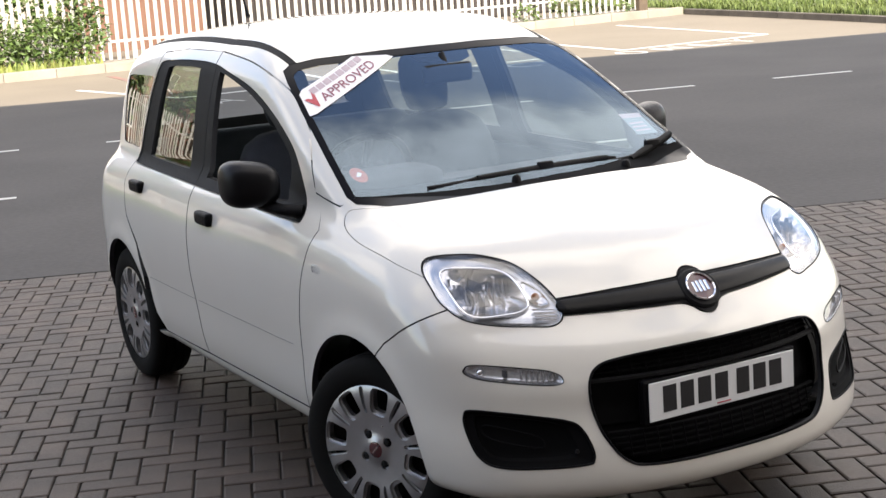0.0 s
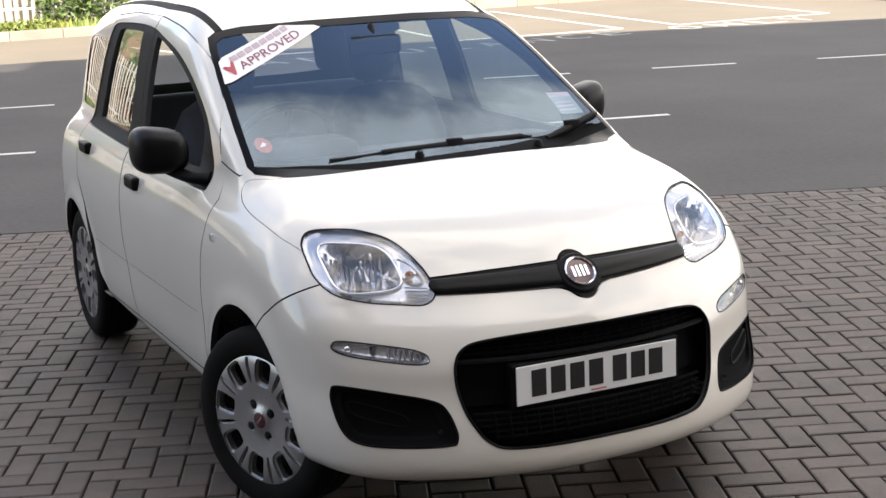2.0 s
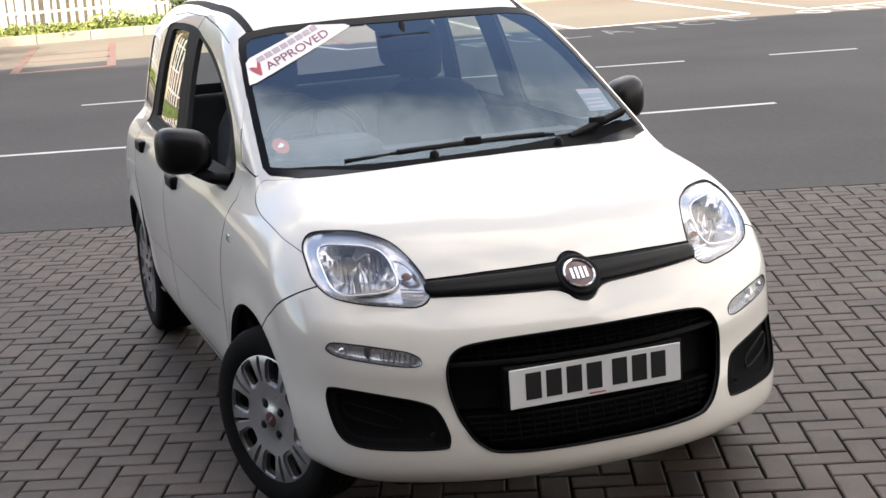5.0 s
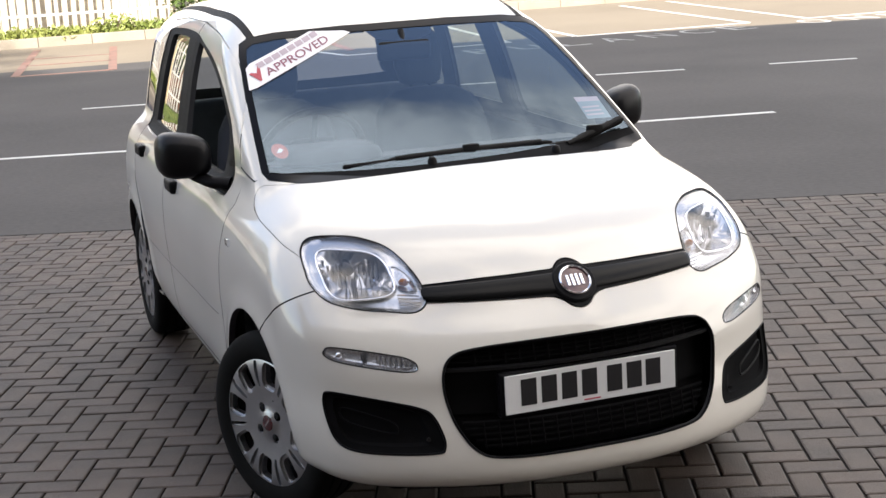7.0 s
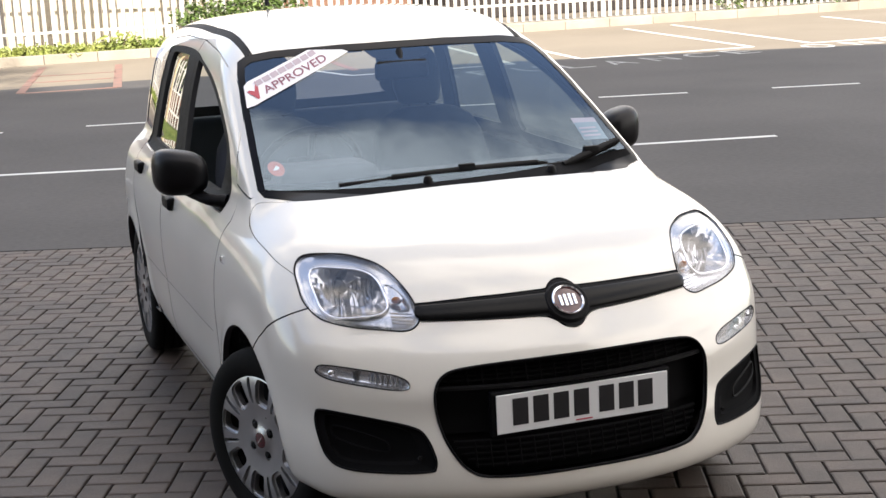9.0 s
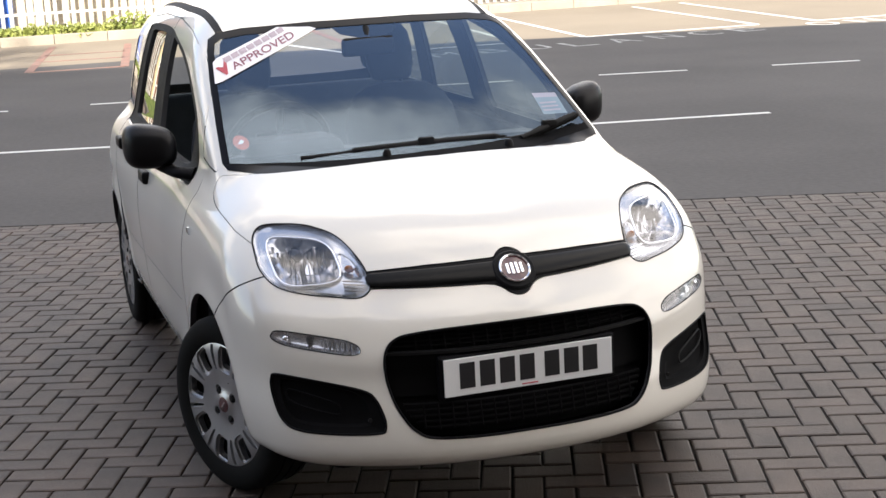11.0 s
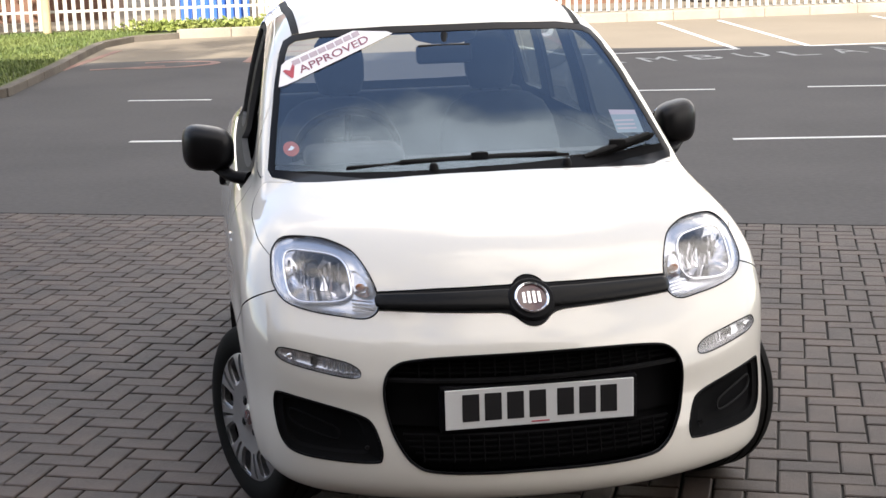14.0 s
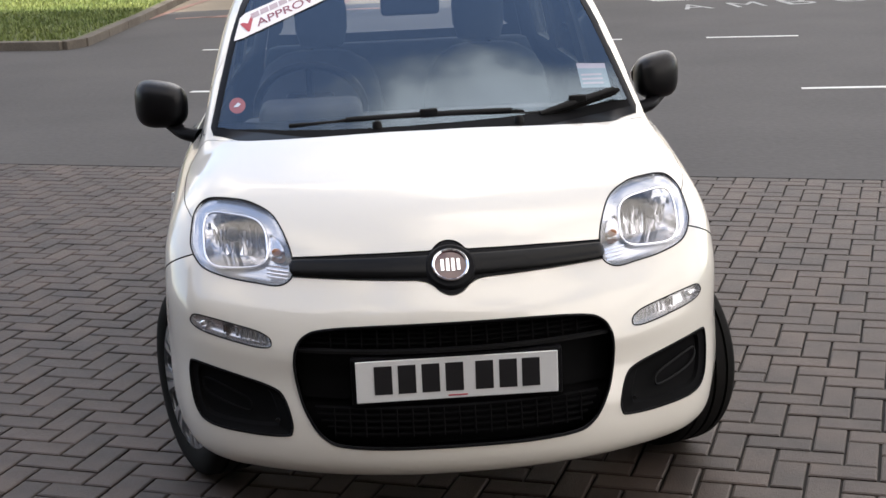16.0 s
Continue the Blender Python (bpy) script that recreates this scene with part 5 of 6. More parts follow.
def clip_half(poly, point, normal):
    """The part of a flat polygon on the inner side of a line."""
    out = []
    for i, p in enumerate(poly):
        q = poly[(i + 1) % len(poly)]
        dp, dq = np.dot(p - point, normal), np.dot(q - point, normal)
        if dp <= 0:
            out.append(p)
        if (dp < 0) != (dq < 0) and abs(dp - dq) > 1e-9:
            out.append(p + (q - p) * dp / (dp - dq))
    return out


def block_faces(poly, z, bevel):
    """Vertices and faces of one paving block with softened top edges."""
    c = np.mean(poly, 0)
    k = len(poly)
    inner = []
    for p in poly:
        d = c - p
        inner.append(p + np.sign(d @ EU) * EU * min(bevel, abs(d @ EU)) + np.sign(d @ EN) * EN * min(bevel, abs(d @ EN)))
    vs = [(p[0], p[1], -0.0096) for p in poly] + [(p[0], p[1], z - 0.003) for p in poly] + [(p[0], p[1], z) for p in inner]
    fs = [tuple(range(2 * k, 3 * k))]
    for i in range(k):
        j = (i + 1) % k
        fs += [(i, j, k + j, k + i), (k + i, k + j, 2 * k + j, 2 * k + i)]
    return vs, fs


lay = random.Random(4)
near_blocks, rest_v, rest_f = [], [], []
for i in range(-95, 75):
    for j in range(-112, 70):
        s = (i + j + 1) % 4
        if s == 0:
            a0, c0_, wa, wc = i * 0.1, j * 0.1, 0.2, 0.1
        elif s == 3:
            a0, c0_, wa, wc = i * 0.1, (j - 1) * 0.1, 0.1, 0.2
        else:
            continue
        g = 0.0038 + lay.uniform(0, 0.0010)
        ja, jc = lay.uniform(-0.0012, 0.0012), lay.uniform(-0.0012, 0.0012)
        poly = [BRICK0 + EU * (a0 + x + ja) + EN * (c0_ + y + jc) for x, y in ((g, g), (wa - g, g), (wa - g, wc - g), (g, wc - g))]
        mid = np.mean(poly, 0)
        depth = (EDGE0 - mid) @ EN
        if depth < -0.12 or depth > 13.0 or abs((mid - EDGE0) @ EU) > 7.6:
            continue
        z = lay.uniform(-0.0012, 0.0012)
        if np.hypot(mid[0] + 1.45, mid[1] - 0.75) < 1.34 and depth > 0.2:
            near_blocks.append((mid, s, z))
            continue
        poly = clip_half(poly, EDGE0 - EN * 0.014, EN)
        if len(poly) < 3:
            continue
        vs, fs = block_faces(poly, z, 0.0055)
        base = len(rest_v)
        rest_v += vs
        rest_f += [tuple(base + q for q in f_) for f_ in fs]
me = bpy.data.meshes.new("paving_blocks")
me.from_pydata(rest_v, [], rest_f)
blocks_rest = part("paving_blocks", me, PAVER, forecourt, "brown-grey rectangular concrete blocks")
tagged(blocks_rest, kind="stuff")


def strip(points, width, z, mat, name, parent, lift=0.003):
    """A painted stripe along points, lying on the ground."""
    bm = bmesh.new()
    rows = []
    pts = [np.array(p, float) for p in points]
    for i, p in enumerate(pts):
        t = pts[min(i + 1, len(pts) - 1)] - pts[max(i - 1, 0)]
        t /= np.linalg.norm(t)
        nn = np.array((-t[1], t[0])) * width / 2
        rows.append([bm.verts.new((*(p + nn), z + lift)), bm.verts.new((*(p - nn), z + lift)), bm.verts.new((*(p - nn), z)), bm.verts.new((*(p + nn), z))])
    for r0, r1 in zip(rows[:-1], rows[1:]):
        for q in range(4):
            bm.faces.new((r0[q], r0[(q + 1) % 4], r1[(q + 1) % 4], r1[q]))
    bm.faces.new(rows[0])
    bm.faces.new(rows[-1][::-1])
    bmesh.ops.recalc_face_normals(bm, faces=bm.faces)
    return part(name, bm, mat, parent)


dashes = thing("road_marking", "white dashed lines painted on the asphalt", "road marking", kind="structure")
for k, (a, b) in enumerate([((-1.77, 12.90), (-0.88, 12.62)), ((-0.02, 12.60), (0.90, 12.40)), ((1.74, 12.12), (2.66, 11.88)), ((3.50, 11.65), (4.39, 11.40)),
                            ((5.35, 11.24), (6.29, 10.97)), ((7.22, 10.74), (8.16, 10.47)), ((9.10, 10.19), (10.04, 9.91)), ((10.95, 9.63), (11.85, 9.35))]):
    strip([a, b], 0.075, 0.001, LINE, "dash", dashes)
for a, b in (((-1.59, 9.49), (0.07, 9.00)), ((3.32, 7.82), (5.19, 7.38)), ((8.7, 6.35), (10.5, 5.85))):
    strip([a, b], 0.085, 0.001, LINE, "long_dash", dashes)
bays = thing("bay_marking", "white parking bay lines on sunlit asphalt", "bay marking", kind="structure")
for a, b in (((6.98, 22.0), (6.30, 16.05)), ((8.08, 22.0), (7.36, 16.15)), ((10.78, 21.6), (10.08, 15.95)), ((11.85, 21.8), (11.02, 15.86)), ((14.75, 21.2), (13.80, 15.72)),
             ((7.36, 16.12), (10.08, 15.92)), ((11.02, 15.83), (13.80, 15.72)), ((3.45, 19.4), (3.95, 16.25)), ((3.95, 16.22), (6.30, 16.08))):
    strip([a, b], 0.085, 0.001, LINE, "bay_line", bays)
redbay = thing("red_bay_marking", "worn red bay lines and symbol on asphalt", "bay marking", kind="structure")
for a, b in (((-0.38, 17.3), (0.32, 22.1)), ((0.90, 17.15), (1.50, 21.6)), ((-0.38, 17.3), (0.90, 17.15)), ((-0.1, 19.0), (1.1, 18.8)), ((0.05, 20.2), (1.25, 20.0)), ((4.64, 21.7), (4.25, 17.0)), ((-2.9, 17.2), (-2.3, 20.5))):
    strip([a, b], 0.12, 0.001, REDLINE, "red_line", redbay)
loop = [(-1.55 + 0.75 * math.cos(a), 17.45 + 0.45 * math.sin(a)) for a in np.linspace(-2.4, 1.9, 22)]
strip(loop, 0.13, 0.001, REDLINE, "red_curve", redbay)
strip([(-2.5, 17.1), (-1.5, 17.25)], 0.13, 0.001, REDLINE, "red_line", redbay)

lettering = thing("road_lettering", "worn white capitals reading AMBULANCE ONLY painted on asphalt", "road lettering", kind="structure")


def painted_letter(ch, x, y, w, h, mat):
    cu = bpy.data.curves.new("glyph", "FONT")
    cu.body = ch
    ob = new("glyph_work", cu)
    me_ = bpy.data.meshes.new_from_object(ob.evaluated_get(bpy.context.evaluated_depsgraph_get()))
    bpy.data.objects.remove(ob)
    b = bmesh.new()
    b.from_mesh(me_)
    xs, ys = [v.co.x for v in b.verts], [v.co.y for v in b.verts]
    for v in b.verts:
        v.co = (x + (v.co.x - min(xs)) / (max(xs) - min(xs)) * w, y + (v.co.y - min(ys)) / (max(ys) - min(ys)) * h, 0.004)
    part("letter", b, mat, lettering)


for ch, x, y in (("A", 4.00, 14.80), ("M", 4.66, 14.76), ("B", 5.32, 14.78), ("U", 5.98, 14.80), ("L", 6.60, 14.75), ("A", 7.26, 14.78), ("N", 7.96, 14.86), ("C", 8.60, 14.9), ("E", 9.28, 14.95)):
    painted_letter(ch, x, y, 0.38, 0.66, WORN)
for ch, x in (("O", 10.55), ("N", 11.25), ("L", 11.95), ("Y", 12.55)):
    painted_letter(ch, x, 14.95 - 0.06 * (x - 10.5), 0.42, 0.62, LINE)


def kerb_run(points, name_label, mat, width=0.13, height=0.115, unit=0.9):
    """Kerb stones end to end along points."""
    k = thing("kerb", name_label, "kerb", kind="structure")
    pts = [np.array(p, float) for p in points]
    for a, b in zip(pts[:-1], pts[1:]):
        length = np.linalg.norm(b - a)
        n = max(1, round(length / unit))
        ang = math.atan2(b[1] - a[1], b[0] - a[0])
        for i in range(n):
            m = a + (b - a) * (i + 0.5) / n
            part("kerb_stone", block((length / n - 0.008, width, height + 0.02), (m[0], m[1], height / 2 - 0.01), 0.012, 2, Matrix.Rotation(ang, 4, "Z")), mat, k)
    return k


island = [(-14, 17.25), (-4.3, 14.0), (-3.42, 13.68), (-3.24, 13.95), (-2.95, 17.0), (-2.78, 19.5), (-2.62, 21.3), (-2.2, 22.4), (-1.4, 22.85)]
kerb_run(island, "weathered concrete kerb round a grass island", DARKKERB, height=0.10)
verge_front = [(-1.4, 22.85), (4.0, 22.75), (10.0, 22.62), (17.3, 22.45)]
kerb_run(verge_front, "pale concrete kerb below the fence", KERB, width=0.16, height=0.16)
kerb_run([(17.4, 22.4), (16.9, 19.6), (16.2, 16.0), (15.3, 12.0), (14.0, 7.0)], "dark concrete kerb beside a grass bank", DARKKERB)
isl = part("grass_island", slab([(x, y, 0.085) for x, y in [(-14, 17.3), (-4.3, 14.06), (-3.45, 13.76), (-3.3, 14.0), (-3.01, 17.0), (-2.84, 19.5), (-2.68, 21.3), (-2.25, 22.45), (-1.45, 22.92), (-1.45, 24.2), (-14, 24.5)]], (0, 0, -0.09)), SOIL)
tagged(isl, "grassy soil inside the kerbed island", "ground", kind="structure")
vrg = part("verge", slab([(-1.44, 22.94, 0.13), (4, 22.84, 0.13), (10, 22.71, 0.13), (17.3, 22.54, 0.13), (17.3, 24.0, 0.13), (-1.44, 24.3, 0.13)], (0, 0, -0.13)), KERB)
tagged(vrg, "pale concrete strip under the fence", "verge", kind="structure")
bank = part("grass_bank", slab([(17.5, 22.6, 0.10), (16.98, 19.6, 0.10), (16.28, 16.0, 0.10), (15.38, 12.0, 0.10), (14.1, 7.0, 0.10), (40, 7.0, 0.5), (40, 36, 0.9), (17.6, 36, 0.4)], (0, 0, -0.15)), SOIL)
tagged(bank, "grass bank beside the parking area", "ground", kind="structure")


def blades(name, label, count, where, h0, h1, mat, seed, wide=0.012):
    """Many bent grass blades in one mesh."""
    rnd = random.Random(seed)
    v, f_ = [], []
    while len(f_) < count * 2:
        p = where(rnd)
        if p is None:
            continue
        x, y, z = p
        a, h, b = rnd.uniform(0, 6.283), rnd.uniform(h0, h1), rnd.uniform(0.1, 0.6)
        dx, dy = math.cos(a) * wide * rnd.uniform(0.7, 1.4), math.sin(a) * wide
        lx, ly = -math.sin(a) * h * b, math.cos(a) * h * b
        k = len(v)
        v += [(x - dx, y - dy, z), (x + dx, y + dy, z), (x + dx * 0.7 + lx * 0.3, y + dy * 0.7 + ly * 0.3, z + h * 0.6), (x - dx * 0.7 + lx * 0.3, y - dy * 0.7 + ly * 0.3, z + h * 0.6), (x + lx, y + ly, z + h)]
        f_ += [(k, k + 1, k + 2, k + 3), (k + 3, k + 2, k + 4)]
    m = bpy.data.meshes.new(name)
    m.from_pydata(v, [], f_)
    return tagged(part(name, m, mat), label, "grass", kind="stuff")


def on_island(rnd):
    x, y = rnd.uniform(-12, -1.5), rnd.uniform(13.8, 24.2)
    if y < 13.85 - 0.335 * (x + 3.6) + 0.1 or x > np.interp(y, [13.8, 17, 19.5, 21.3, 22.4, 24.2], [-3.38, -3.06, -2.9, -2.75, -2.3, -1.6]):
        return None
    if y < 16.5 and rnd.random() < 0.15:
        return None
    return x, y, 0.083


def on_bank(rnd):
    y = rnd.uniform(8, 30)
    x = np.interp(y, [7, 12, 16, 19.6, 22.6, 30], [14.25, 15.5, 16.4, 17.1, 17.6, 17.7]) + rnd.random() ** 2 * 12
    return x, y, 0.10 + 0.016 * (x - 17) if x > 17 else 0.10


blades("grass", "rough green grass on the island", 60000, on_island, 0.02, 0.085, GRASS, 11, 0.009)
blades("bank_grass", "bright green grass on the bank", 16000, on_bank, 0.05, 0.18, GRASS, 12, 0.016)
blades("kerb_weeds", "yellow-green weeds along the fence base", 3200, lambda r: (lambda x: (x, 23.25 - 0.012 * x + abs(r.gauss(0, 0.22)), 0.128))(min(r.uniform(-2, 5), r.uniform(-2, 6.5))), 0.04, 0.19, WEED, 13, 0.02)


def foliage(name, label, category, clumps, leaf, mat, seed, stems=()):
    """A shrub: stems, and leaves strewn round clumps of uneven size."""
    rnd = random.Random(seed)
    root = thing(name, label, category)
    v, f_ = [], []
    for cx, cy, cz, rx, ry, rz, n in clumps:
        for _ in range(n):
            d = Vector((rnd.gauss(0, 1), rnd.gauss(0, 1), rnd.gauss(0, 1))).normalized() * rnd.uniform(0.45, 1.08)
            c = Vector((cx + d.x * rx, cy + d.y * ry, max(0.13, cz + d.z * rz)))
            t = Vector((rnd.gauss(0, 1), rnd.gauss(0, 1), rnd.gauss(0, 0.6))).normalized()
            u = t.cross(Vector((rnd.gauss(0, 1), rnd.gauss(0, 1), rnd.gauss(0, 1)))).normalized()
            s = leaf * rnd.uniform(0.6, 1.4)
            w = t.cross(u)
            k = len(v)
            v += [c - t * s, c + u * s * 0.45 + w * s * 0.12, c + t * s, c - u * s * 0.45 + w * s * 0.12]
            f_ += [(k, k + 1, k + 2), (k, k + 2, k + 3)]
    m = bpy.data.meshes.new("leaves")
    m.from_pydata([tuple(q) for q in v], [], f_)
    tagged(part("leaves", m, mat, root), kind="stuff")
    for pts in stems:
        part("stem", tube(pts, 0.012, 6, closed=False, radii=[0.02 - 0.012 * i / (len(pts) - 1) for i in range(len(pts))]), STUMP, root)
    return root


foliage("bush", "dark green bush growing against the fence", "bush",
        [(3.3, 23.7, 0.5, 0.55, 0.35, 0.42, 900), (4.1, 23.6, 0.55, 0.6, 0.35, 0.5, 1100), (4.8, 23.65, 0.75, 0.5, 0.3, 0.6, 1000), (4.3, 23.9, 1.3, 0.7, 0.3, 0.45, 700), (3.4, 23.9, 1.2, 0.6, 0.3, 0.5, 600), (5.6, 23.9, 1.9, 0.8, 0.3, 0.4, 500)],
        0.055, LEAF, 21, [[(4.1, 23.7, 0.1), (4.15, 23.75, 0.6), (4.4, 23.8, 1.3)], [(3.5, 23.75, 0.1), (3.4, 23.8, 0.7), (3.3, 23.9, 1.3)], [(4.7, 23.7, 0.1), (4.85, 23.75, 0.8), (5.5, 23.9, 1.8)]])
foliage("ivy", "low green weeds spilling over the kerb", "weeds",
        [(-1.0, 23.3, 0.2, 0.8, 0.2, 0.12, 260), (0.4, 23.25, 0.2, 0.7, 0.2, 0.14, 240), (1.8, 23.2, 0.22, 0.5, 0.2, 0.22, 300), (2.6, 23.3, 0.2, 0.6, 0.2, 0.12, 200), (-2.0, 23.4, 0.2, 0.6, 0.2, 0.12, 200), (0.9, 22.8, 0.1, 0.12, 0.1, 0.08, 40)],
        0.05, WEED, 22, [[(1.8, 23.3, 0.1), (1.85, 23.3, 0.3), (1.95, 23.25, 0.45)]])
foliage("creeper", "brown-green creeper at the end of the fence", "creeper",
        [(13.9, 23.2, 0.3, 0.35, 0.15, 0.22, 90), (14.8, 23.2, 0.45, 0.4, 0.15, 0.35, 140), (15.6, 23.25, 0.35, 0.4, 0.15, 0.25, 110), (16.4, 23.2, 0.3, 0.3, 0.15, 0.2, 80)],
        0.05, LEAF, 23, [[(14.8, 23.25, 0.1), (14.7, 23.2, 0.4), (15.1, 23.2, 0.8)], [(15.6, 23.25, 0.1), (15.8, 23.2, 0.5), (15.5, 23.2, 0.7)]])



def tree(name, label, x, y, height, spread, low, clumps, leaves, leaf, seed):
    """A tree: tapered trunk, limbs, and a crown of leaf clumps with gaps."""
    rnd = random.Random(seed)
    root = thing(name, label, "tree")
    trunk = [(x, y, 0.0), (x + 0.05, y, height * 0.25), (x - 0.08, y + 0.1, height * 0.55), (x + 0.05, y, height * 0.86)]
    part("trunk", tube([tuple(q) for q in spline(trunk, 4, closed=False)], 0.2, 10, closed=False, radii=[height * (0.024 - 0.0016 * i) for i in range(13)]), STUMP, root, smooth=60)
    v, f_ = [], []
    for k in range(clumps):
        a, t = rnd.uniform(0, 6.283), (k + rnd.random()) / clumps
        r = spread * (0.25 + 0.75 * math.sin(math.pi * min(1, 0.15 + 0.8 * t))) * rnd.uniform(0.35, 1.0)
        c = Vector((x + r * math.cos(a), y + r * math.sin(a), low + (height - low) * t))
        base = Vector((x, y, max(low * 0.7, c.z - r * 0.8)))
        part("limb", tube([base, base.lerp(c, 0.5) + Vector((0, 0, 0.12 * r)), c], 0.03, 6, closed=False, radii=[height * 0.008, height * 0.005, height * 0.0015]), STUMP, root)
        size = spread * rnd.uniform(0.22, 0.42)
        for _ in range(leaves):
            d = Vector((rnd.gauss(0, 1), rnd.gauss(0, 1), rnd.gauss(0, 0.75))) * size * 0.55
            p, u = c + d, Vector((rnd.gauss(0, 1), rnd.gauss(0, 1), rnd.gauss(0, 1))).normalized()
            w = u.cross(Vector((rnd.gauss(0, 1), rnd.gauss(0, 1), rnd.gauss(0, 1)))).normalized()
            q, n = leaf * rnd.uniform(0.6, 1.4), len(v)
            v += [tuple(p - u * q), tuple(p + w * q * 0.5), tuple(p + u * q), tuple(p - w * q * 0.5)]
            f_.append((n, n + 1, n + 2, n + 3))
    me_ = bpy.data.meshes.new("crown")
    me_.from_pydata(v, [], f_)
    tagged(part("crown", me_, LEAF, root), kind="stuff")
    return root


for i, (x, y, h) in enumerate(((-5.4, 26.2, 7.0), (-9.5, 27.2, 8.0), (-13.8, 26.4, 9.0), (-18.0, 27.6, 8.4), (-22.5, 27.0, 9.2))):
    tagged(tree("tree", "leafy green tree behind the palisade fence", x, y, h, 2.0, 1.6, 26, 110, 0.13, 40 + i), group="trees behind the fence")
tree("tall_tree", "tall green tree beside the dealer's building", -10.2, -10.2, 21.6, 2.4, 11.0, 32, 80, 0.14, 51)

# ---- palisade fence ----
fence = thing("palisade_fence", "tall pale steel palisade fence on a concrete strip", "fence", kind="structure")


def pale_mesh(h):
    """One W-section pale with a split point."""
    w, d = 0.034, 0.012
    sec = [(-w, 0), (-w * 0.55, -d), (-w * 0.2, 0.0), (0, -d * 0.3), (w * 0.2, 0.0), (w * 0.55, -d), (w, 0), (w * 0.55, 0.004 - d), (0, 0.006 - d * 0.3), (-w * 0.55, 0.004 - d)]
    bm = bmesh.new()
    rows = []
    for z, k in ((0, 1.0), (h - 0.12, 1.0), (h, 0.25)):
        rows.append([bm.verts.new((x * k, y, z)) for x, y in sec])
    for r0, r1 in zip(rows[:-1], rows[1:]):
        for i in range(len(sec)):
            bm.faces.new((r0[i], r0[(i + 1) % len(sec)], r1[(i + 1) % len(sec)], r1[i]))
    bm.faces.new(rows[0])
    bm.faces.new(rows[-1][::-1])
    bmesh.ops.recalc_face_normals(bm, faces=bm.faces)
    m = bpy.data.meshes.new("pale")
    bm.to_mesh(m)
    bm.free()
    m.materials.append(STEEL)
    return m


pale = pale_mesh(2.25)
F0, F1 = np.array((-13.5, 24.35)), np.array((17.0, 23.15))
fdir = (F1 - F0) / np.linalg.norm(F1 - F0)
fang = math.atan2(fdir[1], fdir[0])
flen = np.linalg.norm(F1 - F0)
rf = random.Random(8)
n_pales = int(flen / 0.152)
for i in range(n_pales):
    p = F0 + fdir * (0.152 * (i + 0.5))
    ob = new("pale", pale)
    ob.parent = fence
    ob.matrix_local = pose(p[0], p[1], 0.15, rf.uniform(-0.6, 0.6), rf.uniform(-0.8, 0.8), math.degrees(fang) + rf.uniform(-4, 4))
for z in (0.48, 1.95):
    mid = (F0 + F1) / 2 + np.array((0.012, 0.035))
    part("rail", block((flen, 0.045, 0.045), (mid[0], mid[1], z), 0.004, 1, Matrix.Rotation(fang, 4, "Z")), STEEL, fence)
for i in range(int(flen / 2.75) + 1):
    p = F0 + fdir * 2.75 * i + np.array((0, 0.09))
    part("post", block((0.09, 0.06, 2.3), (p[0], p[1], 1.2), 0.005, 1, Matrix.Rotation(fang, 4, "Z")), STEEL, fence)
post = part("timber_post", lathe([(0.0, 0.075), (2.6, 0.07), (2.66, 0.05), (2.68, 0.001)], 14, "z"), TIMBER, smooth=40)
post.matrix_world = pose(-3.72, 23.75, 0.07)
tagged(post, "pale round post standing in the grass island", "post")
stump = part("gate_post", block((0.22, 0.16, 1.5), (16.75, 23.1, 0.85), 0.02, 2), STUMP)
tagged(stump, "dark brown timber post ending the fence", "post")

# ---- behind the fence ----
house = thing("brick_building", "orange brick building with a slate roof behind the fence", "building")
part("wall", block((22, 7, 6.2), (-14.0, 33.5, 3.1)), BRICK, house)
roof_b = bmesh.new()
rp = [(-25.3, 29.6, 6.2), (-2.7, 29.6, 6.2), (-2.7, 37.4, 6.2), (-25.3, 37.4, 6.2), (-25.3, 33.5, 8.8), (-2.7, 33.5, 8.8)]
rv = [roof_b.verts.new(q) for q in rp]
for q in ((0, 1, 5, 4), (3, 4, 5, 2), (0, 4, 3), (1, 2, 5), (0, 3, 2, 1)):
    roof_b.faces.new([rv[i] for i in q])
bmesh.ops.recalc_face_normals(roof_b, faces=roof_b.faces)
part("roof_slope", roof_b, SLATE, house)
for x in (-22, -18.5, -15, -11.5, -8, -5):
    for z in (1.6, 4.5):
        w = part("window", block((1.1, 0.12, 1.2), (x, 29.98, z), 0.02, 1), FRAMEWHITE, house)
        for dx in (-0.26, 0.26):
            part("pane", block((0.44, 0.03, 1.02), (x + dx, 29.915, z)), DARKPANE, w)
store = thing("blue_container", "bright blue steel storage container behind the fence", "container")
part("body", block((1.3, 2.2, 2.3), (-0.75, 26.4, 1.15), 0.03), BLUE, store)
for i in range(6):
    part("corrugation", block((0.09, 0.04, 2.1), (-1.27 + 0.21 * i, 25.29, 1.15), 0.01, 1), BLUE, store)


cream = thing("cream_wall", "pale cream rendered wall behind the fence", "wall")
part("render_coat", block((5.4, 0.22, 2.7), (2.35, 25.7, 1.35), 0.01, 1), CREAM, cream)
part("coping", block((5.5, 0.32, 0.08), (2.35, 25.7, 2.742), 0.015, 2), KERB, cream)
shed = thing("dark_shed", "dark brown boarded shed behind the fence", "outbuilding")
part("wall", block((12.0, 4.0, 3.0), (15.6, 30.0, 1.5)), SHEDBOARD, shed)
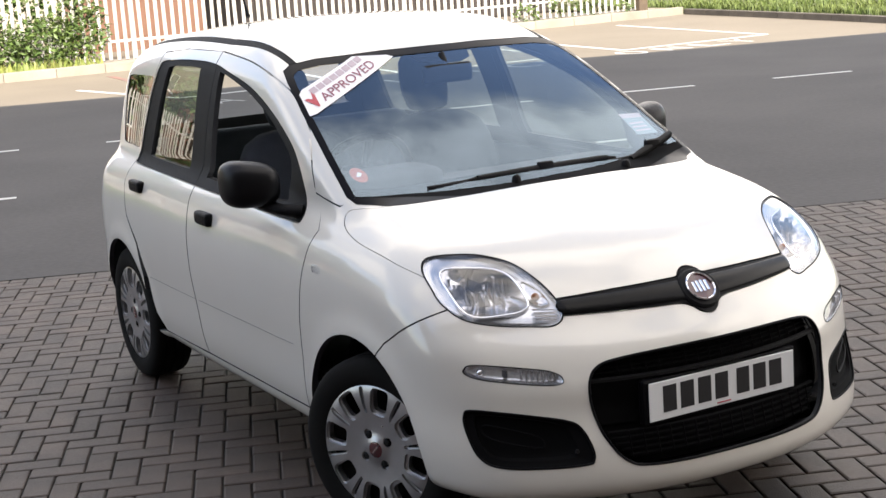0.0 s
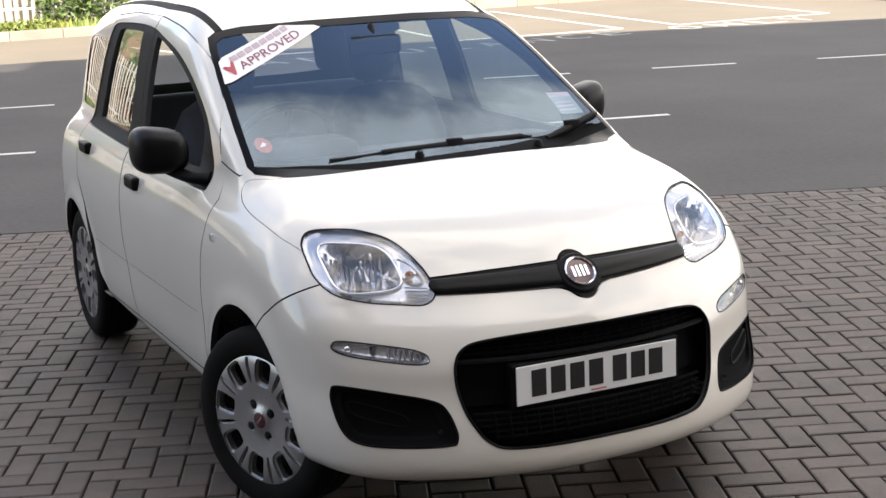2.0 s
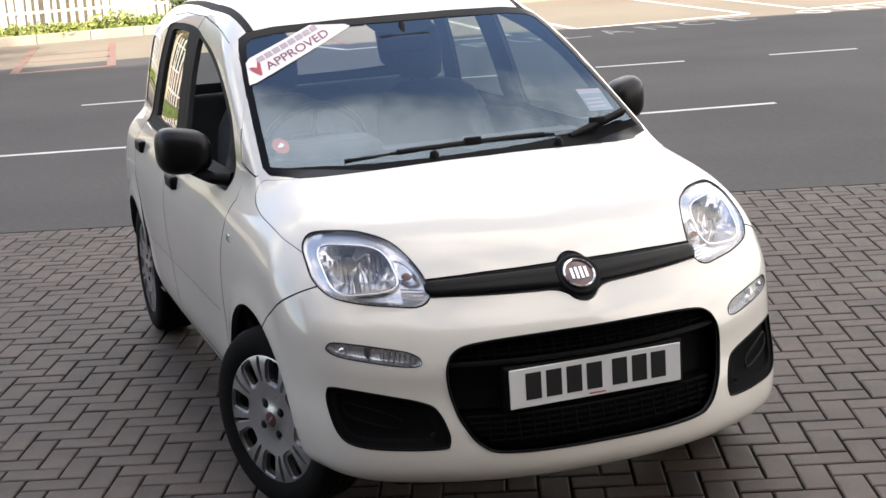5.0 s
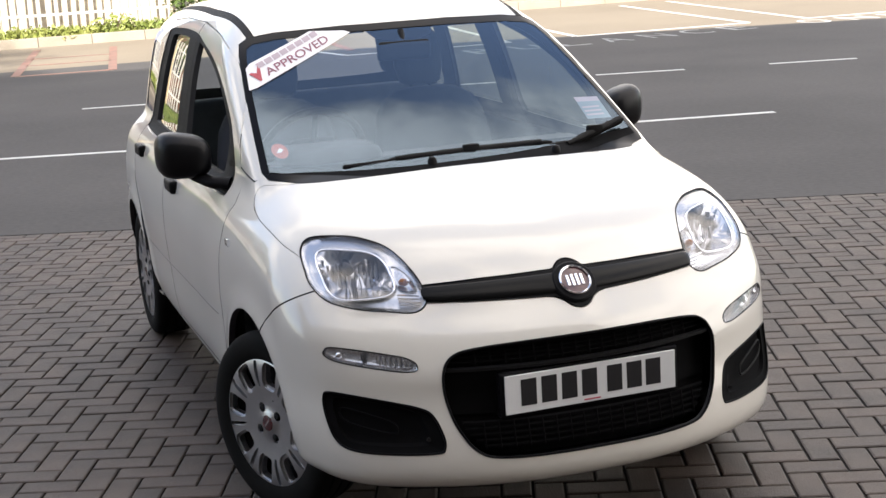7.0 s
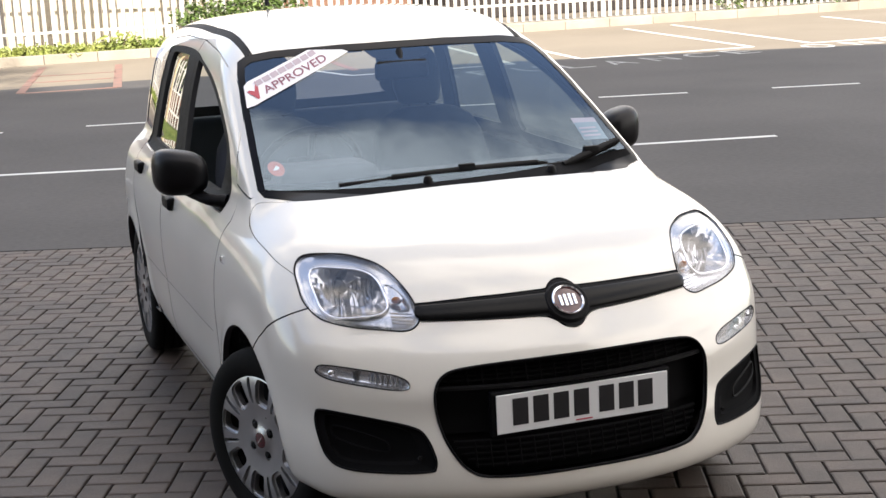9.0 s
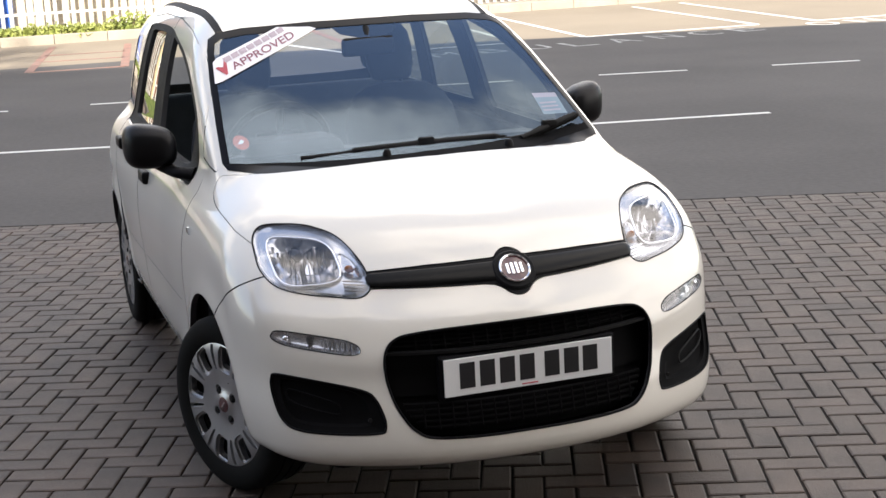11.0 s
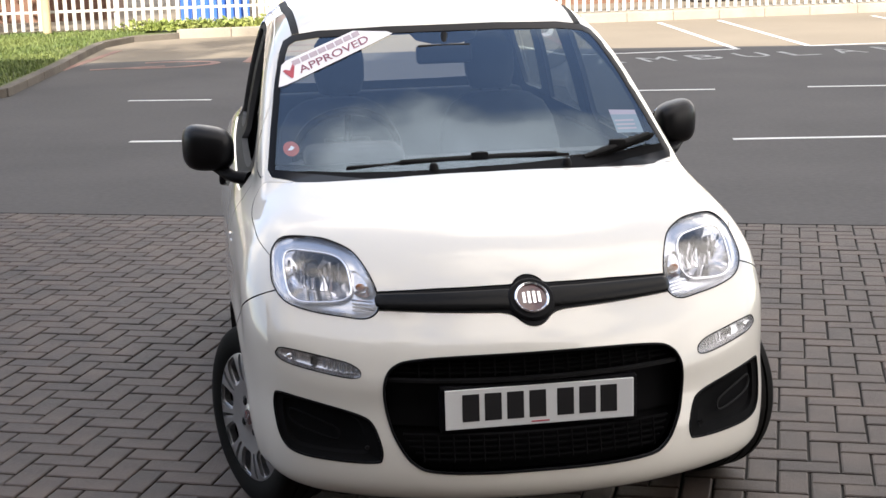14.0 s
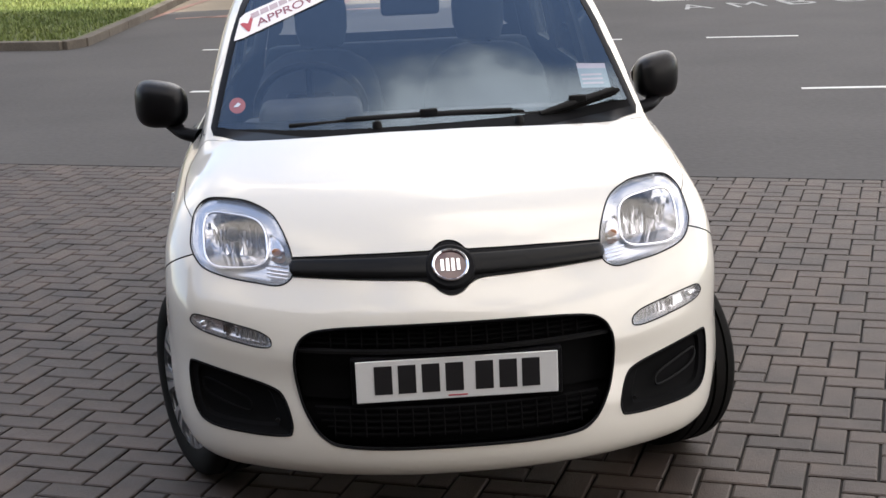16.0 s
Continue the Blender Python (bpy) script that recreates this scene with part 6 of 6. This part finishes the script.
part("roof_slab", block((12.4, 4.4, 0.12), (15.6, 30.0, 3.07), 0.02), SLATE, shed)
for i in range(48):
    part("board", block((0.21, 0.03, 2.9), (9.75 + 0.25 * i, 27.98, 1.47), 0.008, 1), SHEDBOARD, shed)
hut = thing("brick_hut", "low brick wall with a dark roof behind the fence", "outbuilding")
part("wall", block((5.0, 3.0, 2.6), (6.6, 30.5, 1.3)), BRICK, hut)
part("roof_slab", block((5.4, 3.4, 0.15), (6.6, 30.5, 2.68), 0.02), SLATE, hut)

# ---- the dealer's building behind the camera, whose shade covers the forecourt ----
def big_block(name, label, x0, x1, depth, y_front, h, turn):
    root = thing(name, label, "building", kind="structure")
    m = Matrix.Translation((0, y_front, 0)) @ Matrix.Rotation(radians(turn), 4, "Z")
    bm = block((x1 - x0, depth, h), ((x0 + x1) / 2, -depth / 2, h / 2 - 0.02))
    bmesh.ops.transform(bm, matrix=m, verts=bm.verts)
    part("wall", bm, CLAD, root)
    n = int((x1 - x0) / 4)
    for i in range(n):
        for z in np.arange(2.2, h - 1.5, 4.2):
            bm = block((2.6, 0.06, 2.4), (x0 + 4 * (i + 0.5), 0.02, z), 0.02, 1)
            bmesh.ops.transform(bm, matrix=m, verts=bm.verts)
            part("window", bm, DARKPANE, root)
    return root


big_block("building_main", "tall grey clad building across the forecourt", -7.4, 14, 14, -13.0, 19.5, -18.5)
big_block("building_wing", "grey clad wing of the building", -45, -7.0, 14, -13.0, 18.9, -15.7)
# added out of view: blocks skylight on the near paving and the bumper
big_block("unseen_block_front", "unseen low grey block added to dim the near forecourt", -14, 4, 7, -7.6, 7.0, -17.0)


# made-up block beyond the view that darkens the car's left-hand surroundings
side_block = thing("unseen_block_side", "unseen dark brick block added to cut skylight from the left", "building", kind="structure")
part("wall", block((8, 15, 5.6), (-14.5, -5.5, 2.78)), SIDEBRICK, side_block)
for i in range(4):
    for z in (1.9, 4.2):
        part("window", block((0.06, 2.2, 1.8), (-10.48, -11 + 3.7 * i, z), 0.02, 1), DARKPANE, side_block)

# ---- single paving blocks nearest the camera ----
shared = {}
for mid, s, z in near_blocks:
    if s not in shared:
        wa, wc = (0.2, 0.1) if s == 0 else (0.1, 0.2)
        poly = [EU * x + EN * y for x, y in ((-wa / 2 + 0.0035, -wc / 2 + 0.0035), (wa / 2 - 0.0035, -wc / 2 + 0.0035), (wa / 2 - 0.0035, wc / 2 - 0.0035), (-wa / 2 + 0.0035, wc / 2 - 0.0035))]
        vs, fs = block_faces(poly, 0.0, 0.0055)
        shared[s] = bpy.data.meshes.new("paver")
        shared[s].from_pydata(vs, [], fs)
        shared[s].materials.append(PAVER)
    ob = new("paver", shared[s])
    ob.parent = forecourt
    ob.location = (mid[0], mid[1], z)
